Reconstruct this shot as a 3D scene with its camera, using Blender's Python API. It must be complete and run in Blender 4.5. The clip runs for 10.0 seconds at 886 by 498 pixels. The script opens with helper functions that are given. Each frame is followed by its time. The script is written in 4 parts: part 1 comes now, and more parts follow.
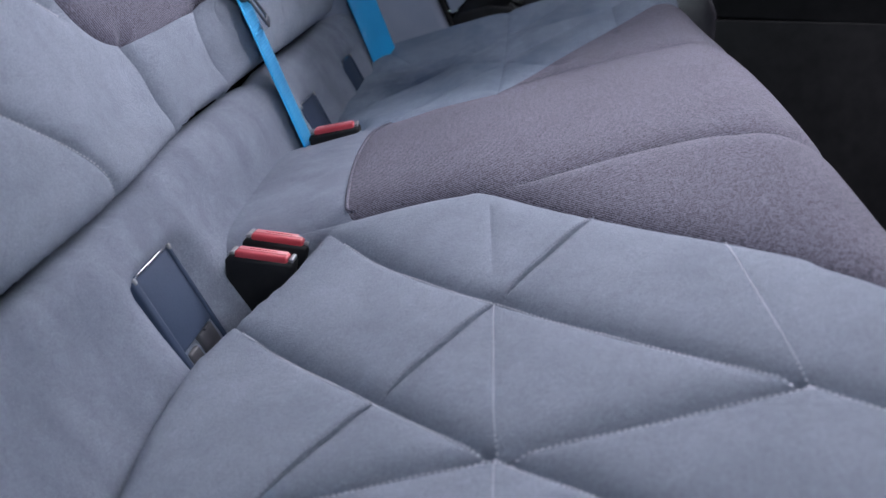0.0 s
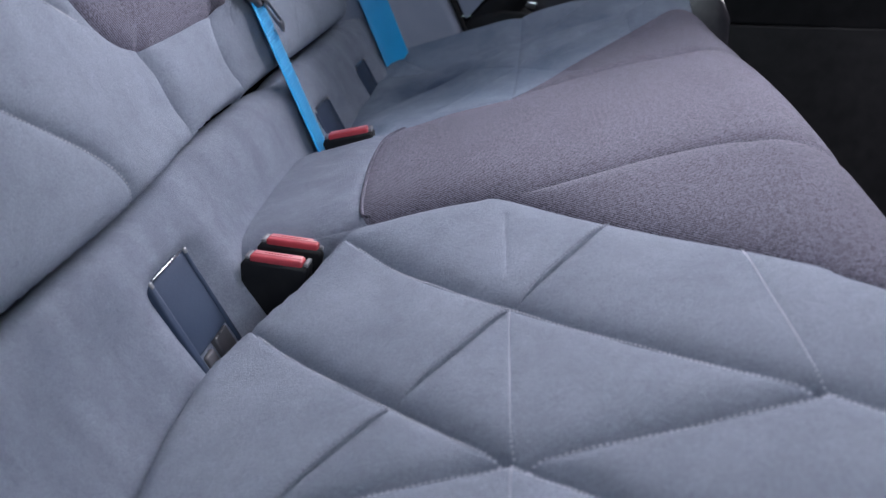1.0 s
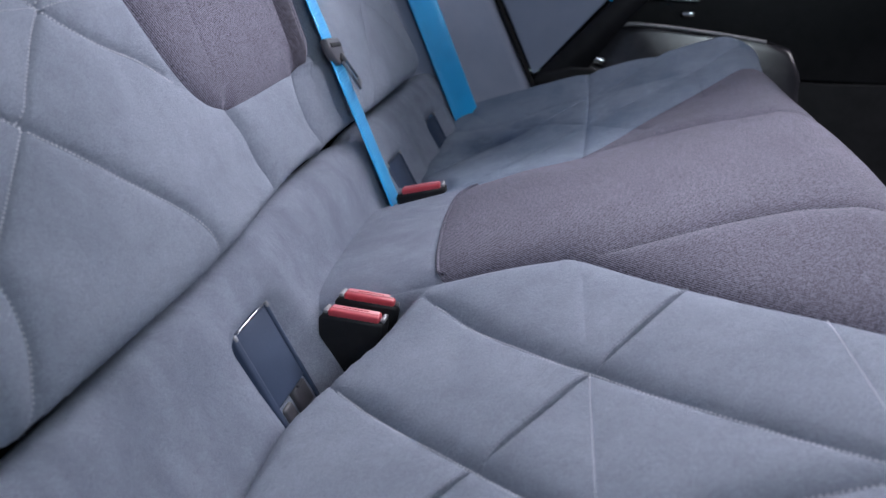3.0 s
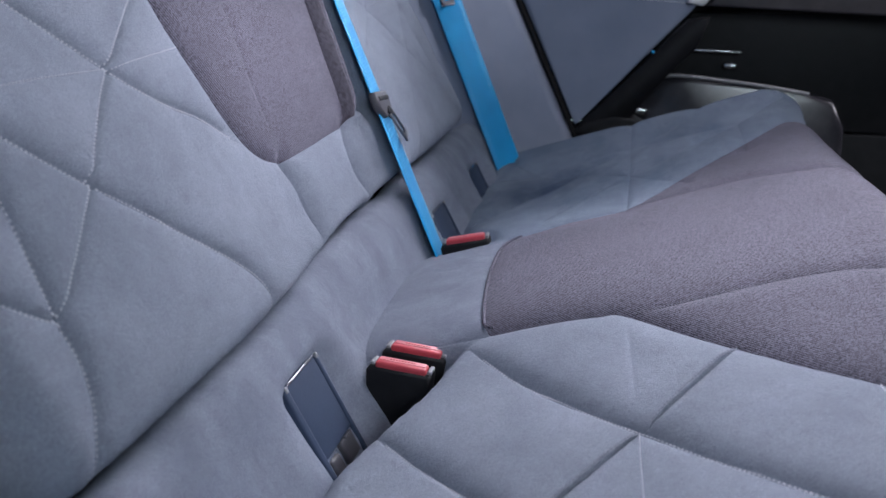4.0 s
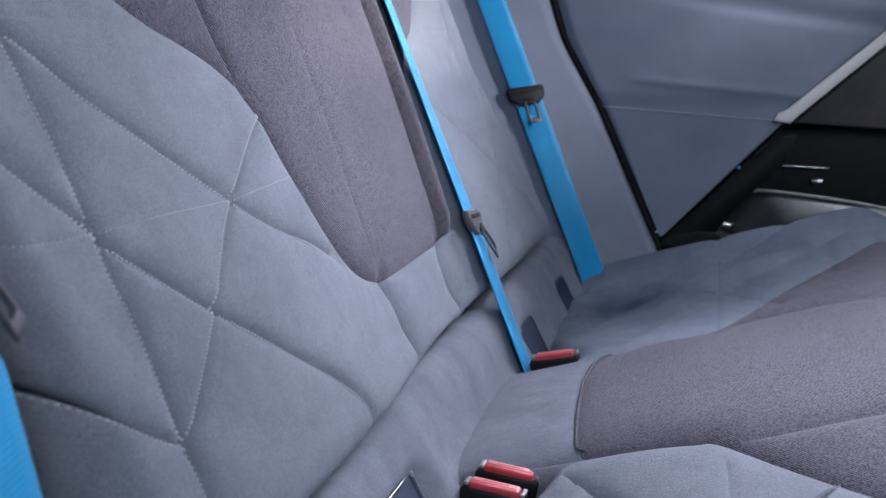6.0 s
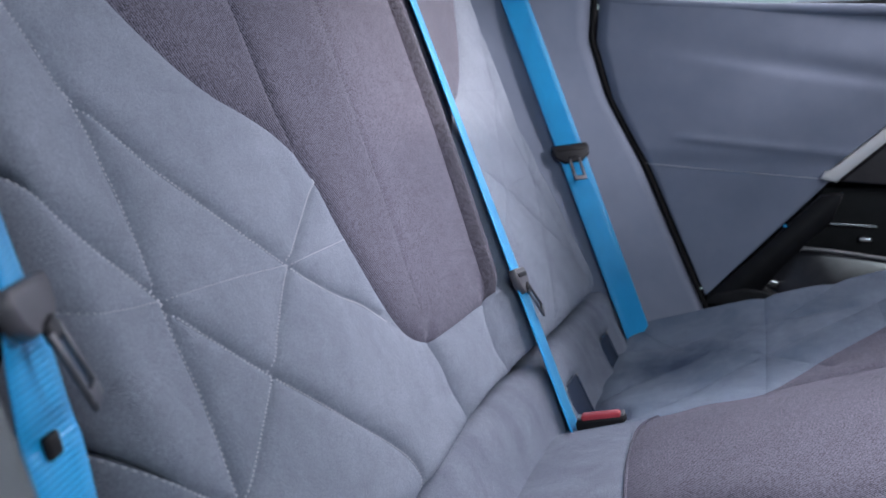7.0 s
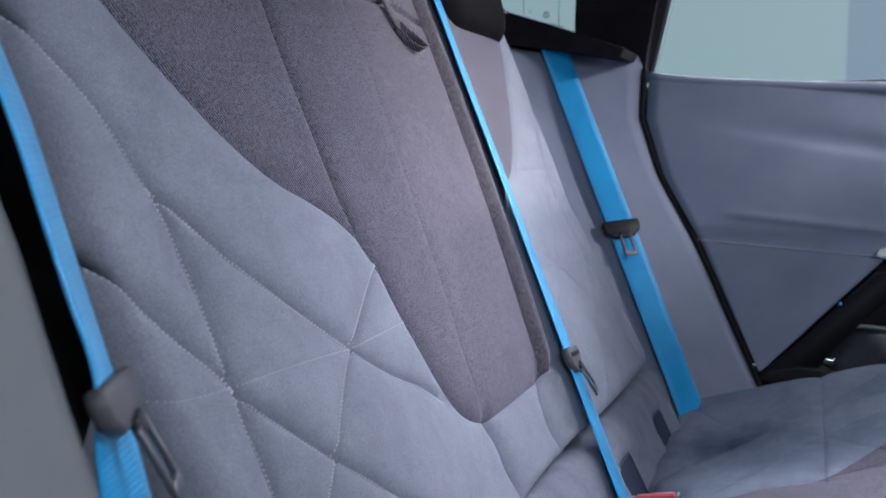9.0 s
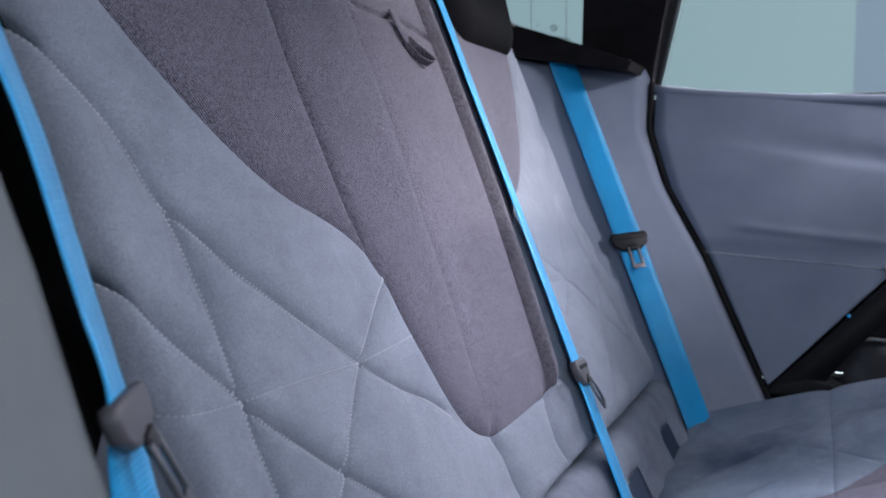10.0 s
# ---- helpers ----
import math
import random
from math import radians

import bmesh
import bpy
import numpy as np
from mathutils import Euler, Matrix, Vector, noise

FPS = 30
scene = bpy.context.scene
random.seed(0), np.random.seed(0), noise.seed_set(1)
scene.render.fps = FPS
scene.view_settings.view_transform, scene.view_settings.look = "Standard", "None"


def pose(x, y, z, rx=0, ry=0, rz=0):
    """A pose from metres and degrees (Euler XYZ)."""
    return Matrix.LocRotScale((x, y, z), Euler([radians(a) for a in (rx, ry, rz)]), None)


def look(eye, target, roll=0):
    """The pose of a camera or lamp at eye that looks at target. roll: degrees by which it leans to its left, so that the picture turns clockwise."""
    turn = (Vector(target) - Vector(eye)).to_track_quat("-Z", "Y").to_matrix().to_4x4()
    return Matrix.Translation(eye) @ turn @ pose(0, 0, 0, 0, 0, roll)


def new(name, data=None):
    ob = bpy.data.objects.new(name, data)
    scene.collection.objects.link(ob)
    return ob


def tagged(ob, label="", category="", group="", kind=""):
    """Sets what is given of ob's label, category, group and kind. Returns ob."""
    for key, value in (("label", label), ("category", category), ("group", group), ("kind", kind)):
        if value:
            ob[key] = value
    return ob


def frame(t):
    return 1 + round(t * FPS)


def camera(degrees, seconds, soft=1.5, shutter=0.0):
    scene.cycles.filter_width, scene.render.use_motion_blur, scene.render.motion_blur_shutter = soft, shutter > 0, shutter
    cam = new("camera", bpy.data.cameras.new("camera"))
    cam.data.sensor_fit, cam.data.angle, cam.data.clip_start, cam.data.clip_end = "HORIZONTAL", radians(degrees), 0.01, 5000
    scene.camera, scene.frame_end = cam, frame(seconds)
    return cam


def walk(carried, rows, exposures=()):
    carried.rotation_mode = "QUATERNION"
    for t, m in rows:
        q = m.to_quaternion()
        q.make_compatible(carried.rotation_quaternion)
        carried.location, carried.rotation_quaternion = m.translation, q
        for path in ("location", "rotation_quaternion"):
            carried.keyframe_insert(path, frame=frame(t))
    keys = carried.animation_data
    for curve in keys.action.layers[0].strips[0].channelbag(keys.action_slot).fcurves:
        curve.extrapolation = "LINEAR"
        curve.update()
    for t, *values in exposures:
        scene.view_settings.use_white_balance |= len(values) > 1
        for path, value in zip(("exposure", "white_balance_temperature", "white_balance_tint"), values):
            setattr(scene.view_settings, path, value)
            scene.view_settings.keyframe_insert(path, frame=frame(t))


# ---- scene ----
from mathutils import geometry, kdtree
# ---- camera ----
cam = camera(51.8, 10.0, soft=1.5)
cam.data.dof.use_dof = True
cam.data.dof.focus_distance = 0.80
cam.data.dof.aperture_fstop = 8.5
METRES, EYE, TILT, LEAN, TURN = 0.1376, 0.63, -24.289, -0.011, 6.546
ROWS = [
    (0.0, 0.0, 0.0, 0.0, -0.0, -0.0, 0.0),
    (0.5, -0.008, -0.0007, 0.0019, 0.2, 0.06, -0.09),
    (1.0, -0.0276, -0.0063, 0.007, 0.62, 0.25, -0.27),
    (1.5, -0.0562, -0.0178, 0.0195, 1.26, 0.61, -0.54),
    (2.0, -0.0926, -0.0396, 0.0402, 2.06, 1.27, -0.87),
    (3.5, -0.2062, -0.1215, 0.1209, 4.86, 4.1, -2.02),
    (4.0, -0.2462, -0.1663, 0.1574, 5.93, 5.47, -2.45),
    (4.5, -0.2849, -0.2107, 0.1923, 7.02, 6.81, -2.9),
    (5.0, -0.3203, -0.2603, 0.2265, 8.18, 8.24, -3.38),
    (5.5, -0.3481, -0.311, 0.2607, 9.17, 9.66, -3.79),
    (7.0, -0.4303, -0.4948, 0.3629, 12.53, 13.93, -5.27),
    (7.5, -0.4506, -0.5476, 0.3896, 13.44, 15.06, -5.69),
    (8.0, -0.4599, -0.6003, 0.4148, 14.14, 16.2, -6.04),
    (8.5, -0.4727, -0.6351, 0.4292, 14.7, 17.04, -6.26),
    (9.0, -0.4768, -0.6664, 0.4428, 15.13, 17.64, -6.49),
    (9.5, -0.4834, -0.6834, 0.4519, 15.38, 18.04, -6.6),
    (10.0, -0.4826, -0.6936, 0.4547, 15.53, 18.26, -6.65),
]
walk(cam, [(t, pose(0, -0.82, EYE, TILT, LEAN, TURN) @ pose(METRES * x, METRES * y, METRES * z, 90 + pitch, roll, yaw)) for t, x, y, z, yaw, pitch, roll in ROWS])

# ---- light: unseen lamps added for a bright studio hall round the car ----
scene.view_settings.exposure = 0.0
world = bpy.data.worlds.new("studio")
scene.world = world
world.use_nodes = True
world.node_tree.nodes["Background"].inputs["Color"].default_value = (0.42, 0.62, 1.0, 1)
world.node_tree.nodes["Background"].inputs["Strength"].default_value = 0.075


def softbox(name, eye, target, size_x, size_y, watts, colour, spread=180):
    lamp = bpy.data.lights.new(name, "AREA")
    lamp.shape, lamp.size, lamp.size_y = "RECTANGLE", size_x, size_y
    lamp.energy, lamp.color, lamp.spread = watts, colour, radians(spread)
    ob = new(name, lamp)
    ob.matrix_world = look(eye, target)
    return ob


softbox("hall_softbox", (0.25, 2.3, 2.0), (-0.05, -0.3, 0.4), 2.6, 0.7, 85, (0.90, 0.90, 1.0))
softbox("roof_softbox", (0.50, -0.15, 2.35), (0.1, -0.15, 0.4), 0.8, 0.8, 4.3, (0.94, 0.90, 1.0), 70)
softbox("windscreen_softbox", (2.9, 0.1, 2.25), (-0.4, 0.0, 0.6), 1.4, 0.5, 160, (0.92, 0.905, 1.0))
softbox("door_softbox", (0.72, -2.0, 1.35), (-0.25, 0.1, 0.5), 0.6, 0.6, 14, (0.78, 0.90, 1.0))
# Unseen warm spot, added to brighten the upper middle backrest.
spot = bpy.data.lights.new("added_spot", "SPOT")
spot.energy, spot.color, spot.shadow_soft_size = 480, (1.0, 0.92, 0.86), 0.06
spot.spot_size, spot.spot_blend = radians(11), 1.0
new("added_spot", spot).matrix_world = look((2.6, 0.5, 2.9), (-0.46, 0.205, 0.80))


# ---- materials ----
def shader(name):
    mat = bpy.data.materials.new(name)
    mat.use_nodes = True
    tree = mat.node_tree
    return mat, tree, tree.nodes["Principled BSDF"]


def add(tree, kind, **settings):
    node = tree.nodes.new(kind)
    for key, value in settings.items():
        if key in node.inputs:
            node.inputs[key].default_value = value
    return node


def noise_node(tree, scale, detail=4.0, rough=0.6, stretch=None):
    coords = tree.nodes.new("ShaderNodeTexCoord")
    out = coords.outputs["Object"]
    if stretch:
        mapping = tree.nodes.new("ShaderNodeMapping")
        mapping.inputs["Scale"].default_value = stretch
        tree.links.new(out, mapping.inputs["Vector"])
        out = mapping.outputs["Vector"]
    node = add(tree, "ShaderNodeTexNoise", Scale=scale, Detail=detail, Roughness=rough)
    tree.links.new(out, node.inputs["Vector"])
    return node


def ramp_node(tree, source, lo, hi, dark, light):
    node = tree.nodes.new("ShaderNodeValToRGB")
    node.color_ramp.elements[0].position, node.color_ramp.elements[1].position = lo, hi
    node.color_ramp.elements[0].color = (*dark, 1)
    node.color_ramp.elements[1].color = (*light, 1)
    tree.links.new(source, node.inputs["Fac"])
    return node


def mixed(tree, a, b, factor, mode="MIX"):
    node = tree.nodes.new("ShaderNodeMix")
    node.data_type, node.blend_type = "RGBA", mode
    tree.links.new(a, node.inputs[6])
    tree.links.new(b, node.inputs[7])
    if isinstance(factor, float):
        node.inputs[0].default_value = factor
    else:
        tree.links.new(factor, node.inputs[0])
    return node.outputs[2]


def bumped(tree, bsdf, height, strength, distance, after=None):
    node = add(tree, "ShaderNodeBump", Strength=strength, Distance=distance)
    tree.links.new(height, node.inputs["Height"])
    if after:
        tree.links.new(after.outputs["Normal"], node.inputs["Normal"])
    tree.links.new(node.outputs["Normal"], bsdf.inputs["Normal"])
    return node


def suede_material(name, dark, light, patch_scale=13.0, stretch=None, dark_patch=None):
    """Napped microfibre: brushed patches, fine grain."""
    mat, tree, bsdf = shader(name)
    patches = noise_node(tree, patch_scale, 4.0, 0.6, stretch)
    patches.inputs["Distortion"].default_value = 0.3
    streaks = noise_node(tree, 75.0, 5.0, 0.7)
    edge_noise = noise_node(tree, 30.0, 4.0, 0.65, (1.6, 0.6, 1.0))
    grain = noise_node(tree, 640.0, 4.0, 0.82)
    broad = ramp_node(tree, patches.outputs["Fac"], 0.32, 0.68, dark, light)
    middle = ramp_node(tree, streaks.outputs["Fac"], 0.3, 0.7, (0.92, 0.92, 0.92), (1.05, 1.05, 1.05))
    fine = ramp_node(tree, grain.outputs["Fac"], 0.32, 0.68, (0.58, 0.58, 0.60), (1.28, 1.28, 1.27))
    colour = mixed(tree, broad.outputs["Color"], middle.outputs["Color"], 1.0, "MULTIPLY")
    colour = mixed(tree, colour, fine.outputs["Color"], 0.7, "MULTIPLY")
    if dark_patch:
        # a ragged dark blue patch about one place
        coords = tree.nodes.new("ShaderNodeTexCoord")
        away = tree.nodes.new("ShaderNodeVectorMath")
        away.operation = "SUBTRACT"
        away.inputs[1].default_value = dark_patch[0]
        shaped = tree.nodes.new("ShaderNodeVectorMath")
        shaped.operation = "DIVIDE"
        shaped.inputs[1].default_value = [2 * c for c in dark_patch[1]]
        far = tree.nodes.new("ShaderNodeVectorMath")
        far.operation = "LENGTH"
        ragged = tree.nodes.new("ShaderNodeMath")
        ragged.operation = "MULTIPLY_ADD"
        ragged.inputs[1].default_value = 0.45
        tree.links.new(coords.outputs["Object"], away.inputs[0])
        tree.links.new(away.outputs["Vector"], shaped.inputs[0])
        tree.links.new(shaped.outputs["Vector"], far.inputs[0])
        tree.links.new(edge_noise.outputs["Fac"], ragged.inputs[0])
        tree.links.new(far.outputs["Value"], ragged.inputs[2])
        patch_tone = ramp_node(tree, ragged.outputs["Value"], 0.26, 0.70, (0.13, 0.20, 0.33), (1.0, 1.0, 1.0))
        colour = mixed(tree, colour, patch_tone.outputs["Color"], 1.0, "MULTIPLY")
    tree.links.new(colour, bsdf.inputs["Base Color"])
    bsdf.inputs["Roughness"].default_value = 0.92
    bsdf.inputs["Specular IOR Level"].default_value = 0.18
    bsdf.inputs["Sheen Weight"].default_value = 0.22
    bsdf.inputs["Sheen Tint"].default_value = (0.75, 0.86, 1.0, 1)
    bsdf.inputs["Sheen Roughness"].default_value = 0.45
    first = bumped(tree, bsdf, streaks.outputs["Fac"], 0.25, 0.002)
    bumped(tree, bsdf, grain.outputs["Fac"], 1.0, 0.0019, first)
    return mat


def fabric_material(name, dark, light, pitch=0.0014):
    """Twill cloth: diagonal threads with light and dark flecks."""
    mat, tree, bsdf = shader(name)
    coords = tree.nodes.new("ShaderNodeTexCoord")
    threads = noise_node(tree, 0.62 / pitch, 3.0, 0.85)
    twill = tree.nodes.new("ShaderNodeVectorMath")
    twill.operation = "DOT_PRODUCT"
    twill.inputs[1].default_value = [c * math.tau / (pitch * 1.5) for c in (0.55, 0.60, 0.58)]
    tree.links.new(coords.outputs["Object"], twill.inputs[0])
    warped = tree.nodes.new("ShaderNodeMath")
    warped.operation = "MULTIPLY_ADD"
    warped.inputs[1].default_value = 3.0
    tree.links.new(threads.outputs["Fac"], warped.inputs[0])
    tree.links.new(twill.outputs["Value"], warped.inputs[2])
    wave = tree.nodes.new("ShaderNodeMath")
    wave.operation = "SINE"
    tree.links.new(warped.outputs["Value"], wave.inputs[0])
    line = tree.nodes.new("ShaderNodeMapRange")
    line.inputs["From Min"].default_value = -1.0
    tree.links.new(wave.outputs["Value"], line.inputs["Value"])
    patch_noise = noise_node(tree, 14.0, 3.0, 0.6)
    weave = mixed(tree, threads.outputs["Fac"], line.outputs["Result"], 0.20)
    tone = ramp_node(tree, weave, 0.40, 0.60, dark, light)
    broad = ramp_node(tree, patch_noise.outputs["Fac"], 0.3, 0.7, (0.9, 0.9, 0.9), (1.07, 1.07, 1.07))
    colour = mixed(tree, tone.outputs["Color"], broad.outputs["Color"], 1.0, "MULTIPLY")
    tree.links.new(colour, bsdf.inputs["Base Color"])
    bsdf.inputs["Roughness"].default_value = 0.9
    bsdf.inputs["Specular IOR Level"].default_value = 0.2
    bsdf.inputs["Sheen Weight"].default_value = 0.16
    bsdf.inputs["Sheen Tint"].default_value = (0.9, 0.85, 1.0, 1)
    bumped(tree, bsdf, weave, 0.6, 0.0008)
    return mat


def plain_material(name, dark, light, rough, scale=40.0, metal=0.0, bump=0.1, grain=600.0, spec=0.4):
    mat, tree, bsdf = shader(name)
    big = noise_node(tree, scale, 4.0, 0.6)
    small = noise_node(tree, grain, 2.0, 0.6)
    tone = ramp_node(tree, big.outputs["Fac"], 0.3, 0.7, dark, light)
    tree.links.new(tone.outputs["Color"], bsdf.inputs["Base Color"])
    spread = ramp_node(tree, big.outputs["Fac"], 0.2, 0.8, (rough * 0.85,) * 3, (min(1, rough * 1.15),) * 3)
    tree.links.new(spread.outputs["Color"], bsdf.inputs["Roughness"])
    bsdf.inputs["Metallic"].default_value = metal
    bsdf.inputs["Specular IOR Level"].default_value = spec
    bumped(tree, bsdf, small.outputs["Fac"], bump, 0.0006)
    return mat


def webbing_material(name, dark, light):
    """Belt webbing with ribs across and along."""
    mat, tree, bsdf = shader(name)
    big = noise_node(tree, 25.0, 3.0, 0.6)
    coords = tree.nodes.new("ShaderNodeTexCoord")
    ribs = add(tree, "ShaderNodeTexWave", Scale=0.31416 / 0.0031, Distortion=0.3, Detail=1.0)
    ribs.bands_direction = "Z"
    tree.links.new(coords.outputs["Object"], ribs.inputs["Vector"])
    fine = noise_node(tree, 900.0, 2.0, 0.6)
    tone = ramp_node(tree, big.outputs["Fac"], 0.3, 0.7, dark, light)
    shade = ramp_node(tree, ribs.outputs["Fac"], 0.1, 0.9, (0.89, 0.90, 0.92), (1.04, 1.03, 1.02))
    tree.links.new(mixed(tree, tone.outputs["Color"], shade.outputs["Color"], 1.0, "MULTIPLY"), bsdf.inputs["Base Color"])
    bsdf.inputs["Roughness"].default_value = 0.36
    bsdf.inputs["Specular IOR Level"].default_value = 0.55
    bsdf.inputs["Sheen Weight"].default_value = 0.3
    bsdf.inputs["Sheen Roughness"].default_value = 0.35
    first = bumped(tree, bsdf, ribs.outputs["Fac"], 0.45, 0.0007)
    bumped(tree, bsdf, fine.outputs["Fac"], 0.3, 0.0003, first)
    return mat


def glass_material(name, tint):
    mat, tree, bsdf = shader(name)
    bsdf.inputs["Base Color"].default_value = (*tint, 1)
    bsdf.inputs["Roughness"].default_value = 0.02
    bsdf.inputs["Transmission Weight"].default_value = 1.0
    bsdf.inputs["IOR"].default_value = 1.05
    return mat


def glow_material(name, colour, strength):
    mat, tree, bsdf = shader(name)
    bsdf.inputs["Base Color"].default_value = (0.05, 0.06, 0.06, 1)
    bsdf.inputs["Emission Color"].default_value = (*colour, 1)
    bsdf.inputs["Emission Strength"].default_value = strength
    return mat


SUEDE = suede_material("grey_blue_suede", (0.280, 0.310, 0.386), (0.356, 0.391, 0.478))
# Mottled nap, toned darker than SUEDE to hold the shade behind the cushion.
ROLL_SHADED = suede_material("shaded_mottled_suede", (0.240, 0.262, 0.338), (0.330, 0.357, 0.446), 24.0, (0.7, 1.2, 0.7))
# Brushed marks; the darker, bluer base stands for shade on the far cushion.
SHADE_BRUSHED = suede_material("shaded_brushed_suede", (0.175, 0.225, 0.310), (0.325, 0.378, 0.480), 9.0, (1.3, 0.8, 1.0), ((-0.176, 0.398, 0.329), (0.085, 0.105, 0.12)))
FABRIC = fabric_material("mauve_grey_twill", (0.020, 0.0195, 0.028), (0.196, 0.186, 0.246), 0.0012)
MESH = fabric_material("dark_woven_edging", (0.012, 0.011, 0.016), (0.110, 0.103, 0.136), 0.0016)
THREAD = plain_material("pale_thread", (0.66, 0.68, 0.75), (0.78, 0.80, 0.86), 0.7, 300.0)
SUEDE_THREAD = plain_material("grey_blue_thread", (0.55, 0.57, 0.65), (0.66, 0.68, 0.76), 0.7, 300.0)
BACK_THREAD = plain_material("slate_thread", (0.48, 0.50, 0.57), (0.60, 0.62, 0.69), 0.75, 300.0)
SEAM_THREAD = plain_material("dark_blue_grey_thread", (0.20, 0.215, 0.27), (0.27, 0.29, 0.35), 0.8, 300.0)
DARK_THREAD = plain_material("grey_thread", (0.14, 0.14, 0.17), (0.22, 0.22, 0.26), 0.7, 300.0)
BELT = webbing_material("blue_webbing", (0.006, 0.345, 0.740), (0.008, 0.410, 0.830))
BLACK = plain_material("black_plastic", (0.012, 0.012, 0.014), (0.020, 0.020, 0.023), 0.5, bump=0.25, spec=0.22)
GLOSS_BLACK = plain_material("gloss_black_trim", (0.008, 0.008, 0.010), (0.014, 0.014, 0.017), 0.55, bump=0.05, spec=0.2)
FLAP = plain_material("slate_plastic", (0.040, 0.058, 0.102), (0.050, 0.070, 0.118), 0.6, bump=0.3, spec=0.2)
TONGUE = plain_material("grey_plastic", (0.016, 0.016, 0.020), (0.024, 0.024, 0.029), 0.45, bump=0.2, spec=0.18)
# Paler than TONGUE; on two belt sliders this tone stands for light.
SLIDER = plain_material("satin_grey_plastic", (0.085, 0.083, 0.096), (0.112, 0.110, 0.126), 0.4, bump=0.2, spec=0.35)
# Near-white, non-metal base: the metal bar's highlight is put into its colour.
BAR = plain_material("bar_highlight_white", (0.93, 0.91, 0.90), (0.96, 0.94, 0.93), 0.3, metal=0.0, bump=0.05)
CHROME = plain_material("satin_metal", (0.55, 0.55, 0.57), (0.7, 0.7, 0.72), 0.22, metal=1.0, bump=0.02)
STEEL = plain_material("bright_steel", (0.15, 0.15, 0.165), (0.24, 0.24, 0.26), 0.32, metal=0.9, bump=0.05)
CAP = plain_material("pale_grey_plastic", (0.22, 0.22, 0.24), (0.34, 0.34, 0.36), 0.3, 200.0, bump=0.1)
RED = plain_material("red_plastic", (0.50, 0.055, 0.075), (0.60, 0.08, 0.10), 0.4, bump=0.15)
PINK = plain_material("pale_red_plastic", (0.66, 0.20, 0.23), (0.74, 0.25, 0.28), 0.4)
LEATHER = plain_material("slate_leather", (0.204, 0.234, 0.314), (0.246, 0.277, 0.363), 0.68, 12.0, bump=0.35, grain=500.0, spec=0.28)
JAMB = plain_material("grey_green_trim", (0.085, 0.100, 0.112), (0.110, 0.128, 0.140), 0.6, 12.0, bump=0.3)
DARK_CLOTH = plain_material("charcoal_cloth", (0.010, 0.009, 0.011), (0.018, 0.016, 0.020), 0.9, 30.0, bump=0.5, spec=0.1)
PAD = plain_material("black_knit", (0.004, 0.004, 0.005), (0.007, 0.007, 0.009), 0.9, 30.0, bump=0.4, spec=0.08)
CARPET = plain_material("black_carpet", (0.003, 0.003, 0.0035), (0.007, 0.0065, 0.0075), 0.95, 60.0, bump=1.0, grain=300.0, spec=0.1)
RUBBER = plain_material("black_rubber", (0.008, 0.008, 0.009), (0.014, 0.014, 0.015), 0.85, spec=0.15)
GREY_PLASTIC = plain_material("grey_door_plastic", (0.062, 0.054, 0.059), (0.088, 0.077, 0.082), 0.38, bump=0.2)
POCKET = plain_material("grey_moulded_plastic", (0.026, 0.025, 0.031), (0.056, 0.054, 0.065), 0.22, 15.0, bump=0.1, spec=0.6)
GLASS = glass_material("window_glass", (0.93, 0.97, 0.97))
PRINT = plain_material("grey_print", (0.10, 0.12, 0.13), (0.14, 0.16, 0.17), 0.6)
# Emission in these two stands for the brightness of the hall outside.
HALL = glow_material("pale_hall_glow", (0.240, 0.350, 0.392), 1.0)
HALL_SHADE = glow_material("blue_grey_hall_glow", (0.175, 0.245, 0.33), 1.0)
HALL_FLOOR = plain_material("hall_floor", (0.25, 0.25, 0.26), (0.34, 0.34, 0.35), 0.5, 2.0)


# ---- mesh helpers ----
def thing(name, at, label, category, group="", kind=""):
    ob = new(name)
    ob.location = at
    return tagged(ob, label, category, group, kind)


def link(name, mesh, material, parent=None, label=""):
    mesh.materials.append(material)
    ob = new(name, mesh)
    if parent:
        ob.parent = parent
        ob.location = -Vector(parent.matrix_basis.translation)
        if parent.parent:
            ob.location = (0, 0, 0)
    if label:
        ob["label"] = label
    return ob


def part(name, bm, material, parent=None, label="", smooth=True):
    mesh = bpy.data.meshes.new(name)
    bmesh.ops.recalc_face_normals(bm, faces=bm.faces)
    bm.to_mesh(mesh)
    bm.free()
    for face in mesh.polygons:
        face.use_smooth = smooth
    return link(name, mesh, material, parent, label)


def pydata_part(name, verts, faces, material, parent=None, label=""):
    mesh = bpy.data.meshes.new(name)
    mesh.from_pydata([tuple(v) for v in verts], [], [tuple(int(i) for i in f) for f in faces])
    mesh.shade_smooth()
    return link(name, mesh, material, parent, label)


def block(bm, size, m, bevel=0.002, segments=2):
    """A bevelled box of that size with its middle at the pose m."""
    made = bmesh.ops.create_cube(bm, size=1.0, matrix=m @ Matrix.Diagonal((*size, 1)))
    edges = list({e for v in made["verts"] for e in v.link_edges})
    if bevel:
        bmesh.ops.bevel(bm, geom=edges, offset=bevel, segments=segments, profile=0.6, affect="EDGES", clamp_overlap=True)
    return bm


